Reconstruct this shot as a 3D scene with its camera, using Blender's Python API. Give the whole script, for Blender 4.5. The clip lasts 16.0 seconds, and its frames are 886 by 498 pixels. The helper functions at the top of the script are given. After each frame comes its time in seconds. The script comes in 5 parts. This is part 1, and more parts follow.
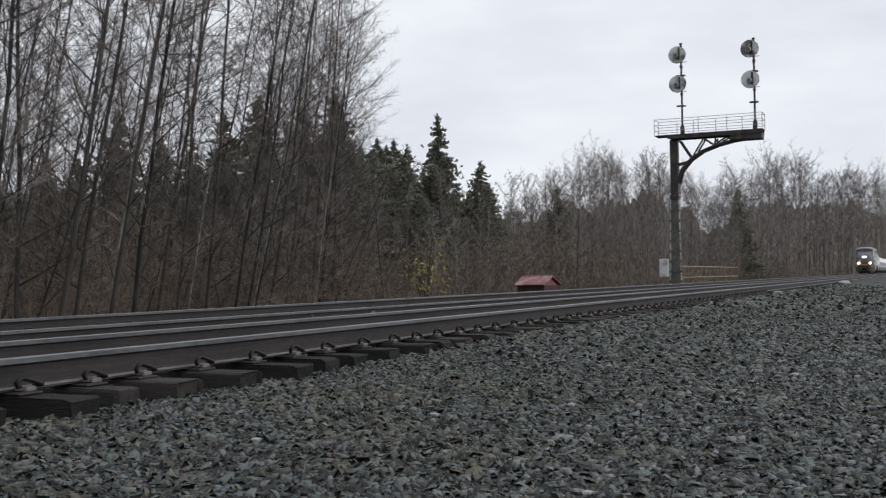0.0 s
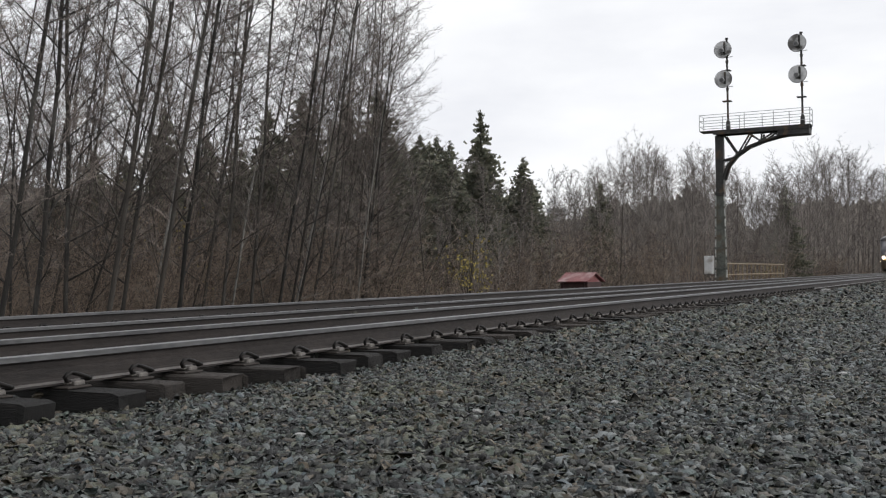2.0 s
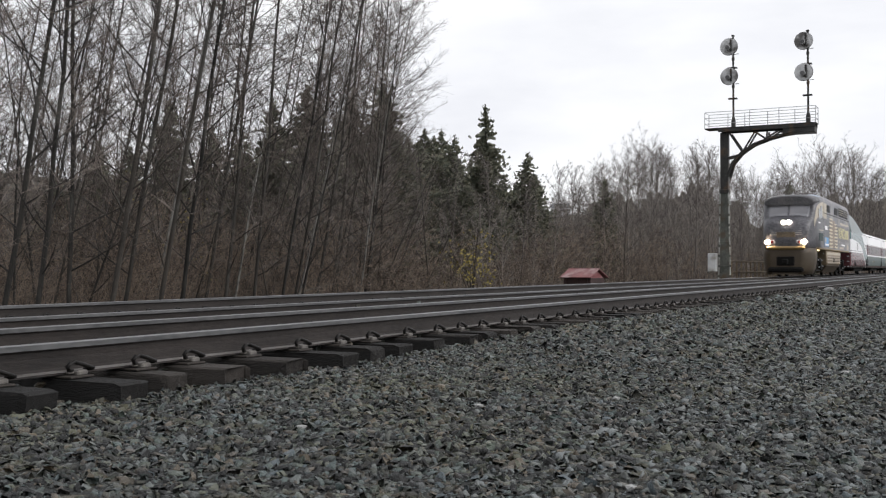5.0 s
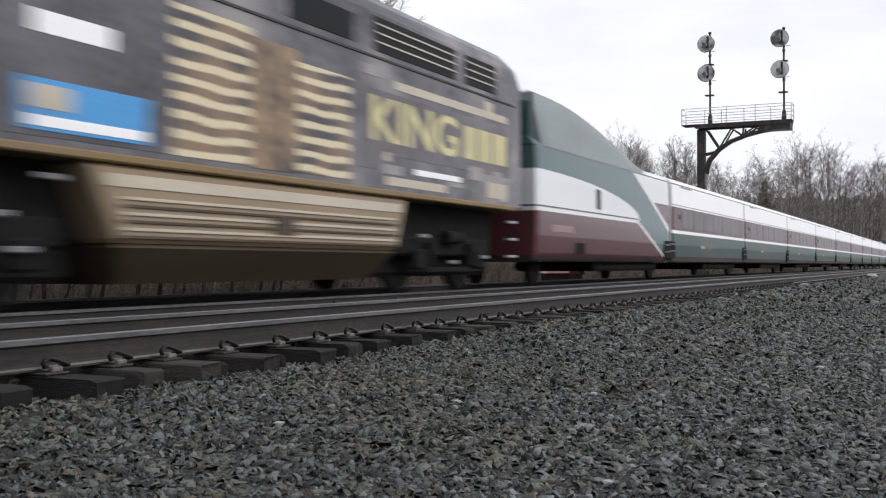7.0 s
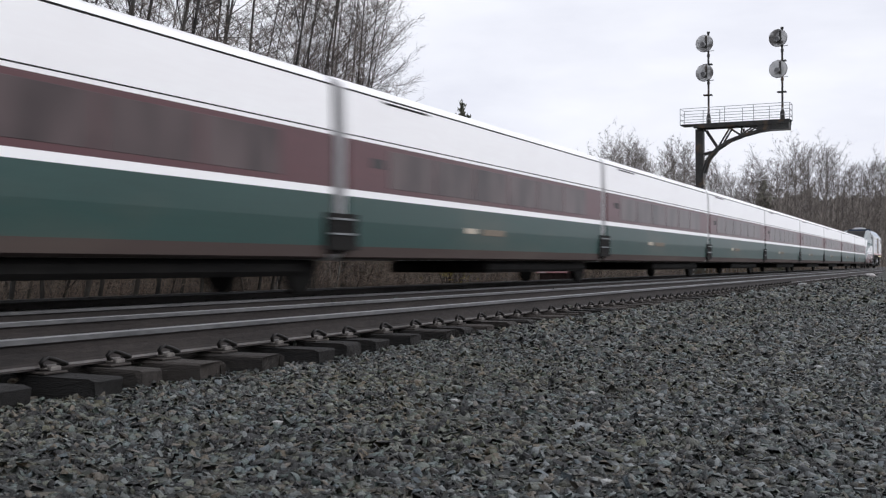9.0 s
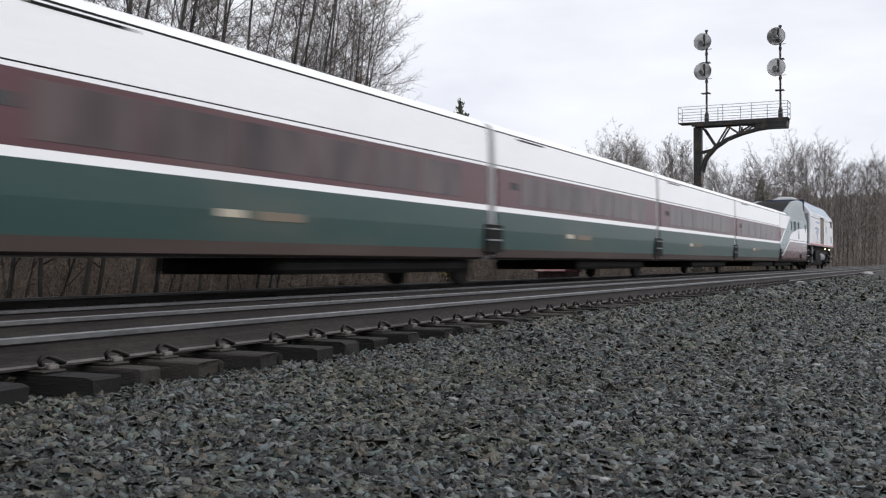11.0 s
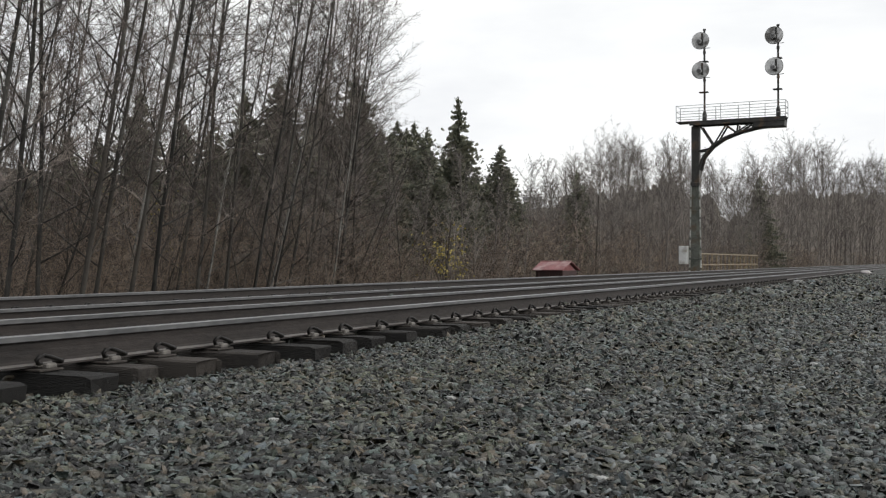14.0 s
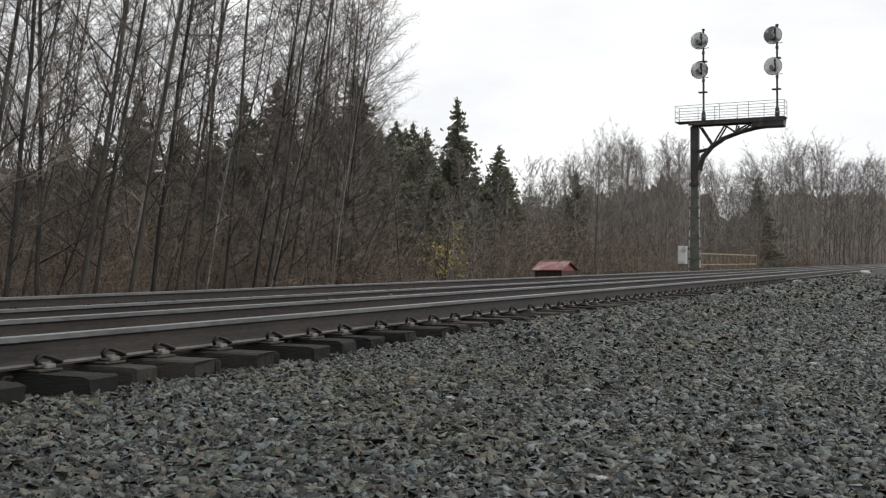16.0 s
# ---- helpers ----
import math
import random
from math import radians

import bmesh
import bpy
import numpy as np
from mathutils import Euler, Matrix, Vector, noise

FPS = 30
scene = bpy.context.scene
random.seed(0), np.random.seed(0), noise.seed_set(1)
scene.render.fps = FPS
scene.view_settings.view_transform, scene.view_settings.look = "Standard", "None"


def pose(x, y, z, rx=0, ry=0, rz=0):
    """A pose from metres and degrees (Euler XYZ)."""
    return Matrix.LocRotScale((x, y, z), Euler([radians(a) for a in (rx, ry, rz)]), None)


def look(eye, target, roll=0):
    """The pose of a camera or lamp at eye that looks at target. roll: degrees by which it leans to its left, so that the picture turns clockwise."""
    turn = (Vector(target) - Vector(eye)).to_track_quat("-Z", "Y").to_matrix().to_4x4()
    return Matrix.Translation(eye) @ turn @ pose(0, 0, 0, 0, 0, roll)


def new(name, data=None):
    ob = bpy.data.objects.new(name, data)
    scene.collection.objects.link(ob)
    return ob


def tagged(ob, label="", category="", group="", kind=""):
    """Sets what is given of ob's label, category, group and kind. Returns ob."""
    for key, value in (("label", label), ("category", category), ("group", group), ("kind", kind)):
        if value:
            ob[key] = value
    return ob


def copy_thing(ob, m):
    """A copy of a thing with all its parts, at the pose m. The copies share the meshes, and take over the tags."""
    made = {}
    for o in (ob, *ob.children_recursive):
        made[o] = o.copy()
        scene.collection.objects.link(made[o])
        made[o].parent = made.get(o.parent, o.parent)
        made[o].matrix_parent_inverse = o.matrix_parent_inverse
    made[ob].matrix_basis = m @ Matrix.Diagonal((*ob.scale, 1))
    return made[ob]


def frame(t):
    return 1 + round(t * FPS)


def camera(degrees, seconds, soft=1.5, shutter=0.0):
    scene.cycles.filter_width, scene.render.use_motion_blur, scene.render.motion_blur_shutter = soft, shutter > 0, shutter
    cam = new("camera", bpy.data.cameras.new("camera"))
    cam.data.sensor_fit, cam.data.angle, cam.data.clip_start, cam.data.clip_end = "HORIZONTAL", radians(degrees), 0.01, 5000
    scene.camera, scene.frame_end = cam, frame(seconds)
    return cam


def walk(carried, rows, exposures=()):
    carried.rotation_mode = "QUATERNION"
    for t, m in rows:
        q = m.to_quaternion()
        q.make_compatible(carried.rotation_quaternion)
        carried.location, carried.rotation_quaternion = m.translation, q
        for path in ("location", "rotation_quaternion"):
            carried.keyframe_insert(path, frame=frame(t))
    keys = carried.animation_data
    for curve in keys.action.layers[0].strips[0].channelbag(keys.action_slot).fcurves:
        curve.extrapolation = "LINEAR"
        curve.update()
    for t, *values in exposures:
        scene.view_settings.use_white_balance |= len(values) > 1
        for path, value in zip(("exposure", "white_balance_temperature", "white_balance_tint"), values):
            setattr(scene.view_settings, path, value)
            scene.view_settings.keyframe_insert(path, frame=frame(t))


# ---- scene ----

# World: +Y runs along the track away from the camera, +X to the right of it, z = 0 is the top of the rails.
EYE = (0.0, 0.0, 0.45)
cam = camera(45.94, 16.0, soft=1.25, shutter=0.4)


def held(pitch, yaw, roll):
    return Matrix.Translation(EYE) @ Euler((0, 0, radians(yaw))).to_matrix().to_4x4() @ Euler((radians(90 + pitch), 0, 0)).to_matrix().to_4x4() @ Euler((0, 0, radians(roll))).to_matrix().to_4x4()


TURNS = [(0.0, 1.569, 24.695, -0.84), (0.5, 1.517, 26.047, -0.797), (1.0, 1.441, 26.41, -0.795), (1.5, 1.434, 26.748, -0.719),
         (2.0, 1.409, 27.039, -0.695), (2.5, 1.432, 27.372, -0.697), (3.0, 1.417, 27.784, -0.654), (3.5, 1.415, 28.093, -0.062),
         (4.0, 1.334, 28.02, -0.047), (4.2, 1.28, 27.72, -0.04), (6.3, 0.91, 26.76, -0.02), (6.5, 0.892, 26.476, -0.011), (7.0, 0.871, 26.027, -0.015),
         (7.5, 0.873, 25.982, 0.003), (8.0, 0.872, 25.943, -0.028), (8.5, 0.842, 25.966, 0.085), (9.0, 0.838, 25.941, 0.022),
         (11.5, 0.736, 25.824, 0.0), (12.0, 0.73, 25.806, -0.002), (12.5, 0.73, 25.792, -0.004), (13.0, 0.704, 25.761, 0.035),
         (13.5, 0.685, 25.739, 0.06), (14.0, 0.683, 25.728, 0.018), (14.5, 0.681, 25.716, 0.0), (15.0, 0.683, 25.709, -0.012),
         (15.5, 0.68, 25.692, 0.004), (16.0, 0.687, 25.68, -0.013)]
LIGHT = [(0.0, -0.28, 6150, 10), (0.5, -0.18, 6250, 10), (1.5, -0.09, 6400, 10), (4.0, -0.08, 6400, 10), (6.5, -0.04, 6300, 12), (9.0, -0.15, 6150, 13), (11.5, -0.12, 6200, 11), (12.5, -0.1, 6200, 10), (13.4, -0.05, 6400, 8), (14.5, 0.0, 6550, 8), (16.0, 0.0, 6500, 8)]
walk(cam, [(t, held(p, y, r)) for t, p, y, r in TURNS], LIGHT)

# ---- sky and sun: a bright overcast afternoon ----
SUN_EL, SUN_AZ = radians(36), radians(82)
world = bpy.data.worlds.new("world")
scene.world = world
world.use_nodes = True
wn, wl = world.node_tree.nodes, world.node_tree.links
wn.clear()
sky = wn.new("ShaderNodeTexSky")
sky.sky_type, sky.sun_disc, sky.sun_elevation, sky.sun_rotation = "NISHITA", False, SUN_EL, SUN_AZ
grey = wn.new("ShaderNodeHueSaturation")
grey.inputs["Saturation"].default_value = 0.2
wl.new(sky.outputs[0], grey.inputs["Color"])
coord = wn.new("ShaderNodeTexCoord")
stretch = wn.new("ShaderNodeMapping")
stretch.inputs["Scale"].default_value = (1.6, 1.6, 5.5)
wl.new(coord.outputs["Generated"], stretch.inputs["Vector"])
cloud = wn.new("ShaderNodeTexNoise")
cloud.inputs["Scale"].default_value, cloud.inputs["Detail"].default_value, cloud.inputs["Roughness"].default_value = 1.7, 6, 0.55
wl.new(stretch.outputs[0], cloud.inputs["Vector"])
veil = wn.new("ShaderNodeValToRGB")
veil.color_ramp.elements[0].position, veil.color_ramp.elements[0].color = 0.3, (9.2, 9.3, 9.8, 1)
veil.color_ramp.elements[1].position, veil.color_ramp.elements[1].color = 0.68, (12.2, 12.2, 12.2, 1)
wl.new(cloud.outputs["Fac"], veil.inputs[0])
over = wn.new("ShaderNodeMixRGB")
over.inputs[0].default_value = 0.88
wl.new(grey.outputs[0], over.inputs[1]), wl.new(veil.outputs[0], over.inputs[2])
back = wn.new("ShaderNodeBackground")
back.inputs["Strength"].default_value = 0.1
wl.new(over.outputs[0], back.inputs["Color"])
wl.new(back.outputs[0], wn.new("ShaderNodeOutputWorld").inputs["Surface"])
sun = new("sun", bpy.data.lights.new("sun", "SUN"))
sun.data.energy, sun.data.angle, sun.data.color = 1.7, radians(40), (1.0, 0.97, 0.93)
sun.matrix_world = look((0, 0, 0), (-math.sin(SUN_AZ) * math.cos(SUN_EL), -math.cos(SUN_AZ) * math.cos(SUN_EL), -math.sin(SUN_EL)))
scene.view_settings.exposure = 0.0


# ---- materials ----
def shader(name, rough=0.6, metal=0.0):
    m = bpy.data.materials.new(name)
    m.use_nodes = True
    n, l = m.node_tree.nodes, m.node_tree.links
    b = n["Principled BSDF"]
    b.inputs["Roughness"].default_value, b.inputs["Metallic"].default_value = rough, metal
    return m, n, l, b


def surface(name, dark, light, scale=6.0, rough=0.6, metal=0.0, bump=0.3, fine=9.0, island=0.0, piece=0.0, spec=0.5, wear=None, stretch=(1, 1, 1), tints=(), patch=None):
    """A grained surface: two noises blend dark and light, fine relief, optional change from piece to piece, and worn patches."""
    m, n, l, b = shader(name, rough, metal)
    b.inputs["Specular IOR Level"].default_value = spec
    c, mp = n.new("ShaderNodeTexCoord"), n.new("ShaderNodeMapping")
    mp.inputs["Scale"].default_value = stretch
    l.new(c.outputs["Object"], mp.inputs["Vector"])
    big, small = n.new("ShaderNodeTexNoise"), n.new("ShaderNodeTexNoise")
    for t, s in ((big, scale), (small, scale * fine)):
        t.inputs["Scale"].default_value, t.inputs["Detail"].default_value = s, 5
        l.new(mp.outputs[0], t.inputs["Vector"])
    mix = n.new("ShaderNodeMath")
    mix.operation = "ADD"
    half = n.new("ShaderNodeMath")
    half.operation, half.inputs[1].default_value = "MULTIPLY", 0.5
    l.new(big.outputs["Fac"], mix.inputs[0]), l.new(small.outputs["Fac"], mix.inputs[1]), l.new(mix.outputs[0], half.inputs[0])
    fac = half.outputs[0]
    ramp = n.new("ShaderNodeValToRGB")
    ramp.color_ramp.elements[0].position, ramp.color_ramp.elements[1].position = 0.36, 0.64
    ramp.color_ramp.elements[0].color, ramp.color_ramp.elements[1].color = (*dark, 1), (*light, 1)
    if island or piece:
        src = n.new("ShaderNodeNewGeometry").outputs["Random Per Island"] if island else n.new("ShaderNodeObjectInfo").outputs["Random"]
        amt = island or piece
        k = n.new("ShaderNodeMath")
        k.operation, k.inputs[1].default_value, k.inputs[2].default_value = "MULTIPLY_ADD", amt, -amt / 2
        l.new(src, k.inputs[0])
        s = n.new("ShaderNodeMath")
        s.operation = "ADD"
        l.new(k.outputs[0], s.inputs[0]), l.new(fac, s.inputs[1])
        fac = s.outputs[0]
    l.new(fac, ramp.inputs[0])
    colour = ramp.outputs[0]
    if wear:
        w = n.new("ShaderNodeTexNoise")
        w.inputs["Scale"].default_value, w.inputs["Detail"].default_value = scale * 0.6, 8
        l.new(mp.outputs[0], w.inputs["Vector"])
        wr = n.new("ShaderNodeValToRGB")
        wr.color_ramp.elements[0].position, wr.color_ramp.elements[1].position = 0.52, 0.66
        l.new(w.outputs["Fac"], wr.inputs[0])
        mx = n.new("ShaderNodeMixRGB")
        mx.inputs[2].default_value = (*wear, 1)
        l.new(wr.outputs[0], mx.inputs[0]), l.new(colour, mx.inputs[1])
        colour = mx.outputs[0]
    if tints:
        seven, part_of = n.new("ShaderNodeMath"), n.new("ShaderNodeMath")
        seven.operation, seven.inputs[1].default_value, part_of.operation = "MULTIPLY", 7.31, "FRACT"
        l.new(n.new("ShaderNodeNewGeometry").outputs["Random Per Island"], seven.inputs[0]), l.new(seven.outputs[0], part_of.inputs[0])
        hue = n.new("ShaderNodeValToRGB")
        hue.color_ramp.interpolation = "CONSTANT"
        while len(hue.color_ramp.elements) < len(tints):
            hue.color_ramp.elements.new(0.5)
        for i, tint in enumerate(tints):
            hue.color_ramp.elements[i].position, hue.color_ramp.elements[i].color = i / len(tints), (*tint, 1)
        tm = n.new("ShaderNodeMixRGB")
        tm.blend_type, tm.inputs[0].default_value = "MULTIPLY", 1.0
        l.new(part_of.outputs[0], hue.inputs[0]), l.new(colour, tm.inputs[1]), l.new(hue.outputs[0], tm.inputs[2])
        colour = tm.outputs[0]
    if patch:
        pn, pr, pm = n.new("ShaderNodeTexNoise"), n.new("ShaderNodeValToRGB"), n.new("ShaderNodeMixRGB")
        pn.inputs["Scale"].default_value, pn.inputs["Detail"].default_value = 0.55, 4
        pr.color_ramp.elements[0].position, pr.color_ramp.elements[1].position = 0.46, 0.62
        pm.blend_type, pm.inputs[2].default_value = "MULTIPLY", (*patch, 1)
        l.new(c.outputs["Object"], pn.inputs["Vector"]), l.new(pn.outputs["Fac"], pr.inputs[0])
        l.new(pr.outputs[0], pm.inputs[0]), l.new(colour, pm.inputs[1])
        colour = pm.outputs[0]
    l.new(colour, b.inputs["Base Color"])
    if bump:
        bp = n.new("ShaderNodeBump")
        bp.inputs["Strength"].default_value, bp.inputs["Distance"].default_value = bump, 0.02
        l.new(small.outputs["Fac"], bp.inputs["Height"]), l.new(bp.outputs[0], b.inputs["Normal"])
    return m


M_STONE = surface("crushed_stone", (0.0018, 0.0021, 0.002), (0.094, 0.103, 0.1), 9, 0.45, bump=0.6, island=0.95, tints=((1, 1, 1), (0.85, 1.0, 1.0), (1.05, 1.02, 0.8), (0.8, 0.95, 0.92), (1.0, 0.98, 0.96), (1.15, 0.95, 0.85), (1.4, 1.42, 1.4), (1.25, 0.98, 0.8), (0.82, 0.93, 1.05), (0.65, 0.7, 0.68), (0.95, 1.0, 0.88)), wear=(0.055, 0.054, 0.04), patch=(1.06, 1.0, 0.82))
# Gravel under the stones; shade of the gaps is put into its near-black colour.
M_GROUND = surface("gap_shade_gravel_bed", (0.004, 0.0046, 0.0042), (0.034, 0.038, 0.0355), 14, 0.9, bump=0.9, fine=4, wear=(0.1, 0.09, 0.07))
M_EARTH = surface("leafy_earth", (0.014, 0.011, 0.008), (0.055, 0.04, 0.026), 0.8, 0.95, bump=0.8, fine=12, wear=(0.05, 0.055, 0.025))
M_RAIL_TOP = surface("worn_steel", (0.15, 0.15, 0.155), (0.34, 0.34, 0.345), 3, 0.42, 0.75, bump=0.05, stretch=(8, 0.3, 1))
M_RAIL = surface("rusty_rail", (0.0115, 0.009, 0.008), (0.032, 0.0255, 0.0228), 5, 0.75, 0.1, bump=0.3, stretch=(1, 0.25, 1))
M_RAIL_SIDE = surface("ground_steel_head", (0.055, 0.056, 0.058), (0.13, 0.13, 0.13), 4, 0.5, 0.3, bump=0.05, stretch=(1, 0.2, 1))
# Sky sheen on the foot's sloped top is put into this paler colour.
M_RAIL_FOOT = surface("sky_sheen_rail_foot", (0.14, 0.128, 0.12), (0.34, 0.325, 0.315), 5, 0.32, 0.4, bump=0.2, stretch=(1, 0.25, 1))
M_TIE = surface("creosoted_wood", (0.006, 0.0052, 0.0045), (0.05, 0.042, 0.036), 4, 0.9, bump=1.0, piece=0.45, stretch=(0.5, 6, 6))
M_SHOULDER = surface("pale_cast_shoulder", (0.06, 0.055, 0.05), (0.2, 0.185, 0.17), 14, 0.6, 0.2, bump=0.3)
M_PLATE = surface("rusty_plate", (0.016, 0.0135, 0.0115), (0.06, 0.05, 0.043), 12, 0.7, 0.2, bump=0.3)
M_CLIP = surface("dark_clip_steel", (0.006, 0.0058, 0.0058), (0.024, 0.021, 0.019), 20, 0.55, 0.5, bump=0.2)
M_BARK = surface("grey_bark", (0.009, 0.0078, 0.0066), (0.046, 0.039, 0.032), 2.2, 0.9, bump=0.6, piece=0.35, stretch=(3, 3, 0.6), wear=(0.07, 0.067, 0.06))
M_TWIG = surface("brown_twigs", (0.055, 0.046, 0.04), (0.2, 0.167, 0.146), 0.7, 0.9, bump=0, piece=0.4)
M_BRUSH = surface("red_brown_brush", (0.027, 0.0205, 0.0155), (0.232, 0.178, 0.137), 0.25, 0.9, bump=0, island=0.5)
M_PALEBARK = surface("pale_mottled_bark", (0.03, 0.027, 0.024), (0.25, 0.24, 0.22), 1.6, 0.85, bump=0.3, stretch=(1, 1, 0.5))
# Branches of the distant trees; haze is mixed into their lighter grey-brown.
M_FARWOOD = surface("haze_paled_far_branches", (0.066, 0.058, 0.053), (0.215, 0.19, 0.173), 0.06, 0.95, bump=0, island=0.4)
# Needle green is raised to carry the haze over the firs.
M_NEEDLE = surface("haze_paled_needles", (0.085, 0.092, 0.068), (0.215, 0.215, 0.155), 1.2, 0.8, bump=0, island=0.4)
M_LEAF = surface("yellow_leaves", (0.13, 0.1, 0.02), (0.36, 0.29, 0.07), 3, 0.7, bump=0, island=0.4)
M_STEEL = surface("weathered_signal_steel", (0.018, 0.0185, 0.018), (0.062, 0.061, 0.058), 3, 0.6, 0.5, bump=0.25, wear=(0.09, 0.06, 0.04))
M_MAST = surface("grey_green_mast", (0.05, 0.055, 0.046), (0.17, 0.175, 0.155), 2.5, 0.7, 0.3, bump=0.25, wear=(0.11, 0.08, 0.05))
M_GALV = surface("galvanised_pipe", (0.3, 0.31, 0.32), (0.5, 0.5, 0.51), 6, 0.5, 0.6, bump=0.1)


# ---- helpers of this scene ----
def mesh_of(name, verts, faces, mats, slots=None, smooth=False):
    me = bpy.data.meshes.new(name)
    me.from_pydata(verts, [], faces)
    for m in mats:
        me.materials.append(m)
    if slots is not None:
        me.polygons.foreach_set("material_index", slots)
    if smooth:
        me.polygons.foreach_set("use_smooth", [True] * len(me.polygons))
    me.update()
    return me


def hang(name, me, parent=None, label=""):
    ob = new(name, me)
    ob.parent = parent
    return tagged(ob, label) if label else ob


def part(name, bm, material, parent, label="", smooth=False):
    """Links a bmesh as one mesh object under a thing or a part."""
    me = bpy.data.meshes.new(name)
    bm.to_mesh(me)
    bm.free()
    me.materials.append(material)
    if smooth:
        me.polygons.foreach_set("use_smooth", [True] * len(me.polygons))
    return hang(name, me, parent, label)


def box(bm, c, s, bevel=0.0, turn=None):
    r = bmesh.ops.create_cube(bm, size=1, matrix=Matrix.Translation(c) @ (turn or Matrix()) @ Matrix.Diagonal((*s, 1)))
    if bevel:
        bmesh.ops.bevel(bm, geom=list({e for v in r["verts"] for e in v.link_edges}), offset=bevel, segments=1, affect="EDGES")
    return bm


def boxed(c, s, bevel=0.0, turn=None):
    return box(bmesh.new(), c, s, bevel, turn)


def rod(bm, a, b, r, n=8, r2=None):
    a, b = Vector(a), Vector(b)
    m = Matrix.Translation((a + b) / 2) @ (b - a).to_track_quat("Z", "Y").to_matrix().to_4x4()
    bmesh.ops.create_cone(bm, cap_ends=True, segments=n, radius1=r, radius2=r if r2 is None else r2, depth=(b - a).length, matrix=m)
    return bm


def empty(name, m, label, category, group=""):
    e = new(name)
    e.matrix_basis = m
    return tagged(e, label, category, group)


def tubes(paths, sides=3):
    """Vertices and faces of many tapered tubes; a path is a list of (x, y, z, radius)."""
    verts, faces = [], []
    ring = [(math.cos(2 * math.pi * k / sides), math.sin(2 * math.pi * k / sides)) for k in range(sides)]
    for p in paths:
        base = len(verts)
        for i, (x, y, z, r) in enumerate(p):
            a, b = p[max(i - 1, 0)], p[min(i + 1, len(p) - 1)]
            d = Vector((b[0] - a[0], b[1] - a[1], b[2] - a[2])).normalized()
            u = d.cross(Vector((0.31, 0.95, 0.05))).normalized()
            v = d.cross(u)
            for c, s in ring:
                verts.append((x + r * (c * u.x + s * v.x), y + r * (c * u.y + s * v.y), z + r * (c * u.z + s * v.z)))
        for i in range(len(p) - 1):
            for k in range(sides):
                q = base + i * sides
                faces.append((q + k, q + (k + 1) % sides, q + sides + (k + 1) % sides, q + sides + k))
    return verts, faces


# ---- ground ----
def smooth(a, b, x):
    k = min(max((x - a) / (b - a), 0), 1)
    return k * k * (3 - 2 * k)


def height(x, y):
    z = -0.35 + (0.02 + 0.075 * smooth(7.0, 12.5, y)) * smooth(-2.4, -3.7, x) - 0.03 * smooth(-4.45, -4.75, x)
    z -= 0.8 * smooth(-12.2, -15.5, x)
    z += 28.0 * smooth(-40, -150, x) * (0.62 + 0.2 * smooth(120, 260, y))
    z += 0.5 * noise.noise((x * 0.05, y * 0.05, 0)) * smooth(-14, -30, x)
    z += 0.03 * noise.noise((x * 0.6, y * 0.6, 3)) * (1 - smooth(-4.2, -4.7, x))
    z -= 0.05 * smooth(-2.5, 0.5, x)
    return z


def grid_axis(stops):
    out = []
    for a, b, n in stops:
        out += [a + (b - a) * i / n for i in range(n)]
    return out + [stops[-1][1]]


def build_ground():
    xs = grid_axis([(-2500, -300, 8), (-300, -60, 24), (-60, -16, 22), (-16, -4, 24), (-4, 2, 24), (2, 30, 10), (30, 2500, 8)])
    ys = grid_axis([(-2000, -40, 8), (-40, 1, 12), (1, 16, 60), (16, 60, 44), (60, 300, 40), (300, 2500, 10)])
    verts = [(x, y, height(x, y)) for y in ys for x in xs]
    n = len(xs)
    faces, slots = [], []
    for j in range(len(ys) - 1):
        for i in range(n - 1):
            faces.append((j * n + i, j * n + i + 1, (j + 1) * n + i + 1, (j + 1) * n + i))
            slots.append(1 if (xs[i] + xs[i + 1]) / 2 < -12.6 or xs[i] > 12 else 0)
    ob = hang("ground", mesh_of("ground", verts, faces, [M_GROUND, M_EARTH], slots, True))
    tagged(ob, "grey crushed stone beside the tracks and leafy earth beyond", "ground", kind="structure")


build_ground()


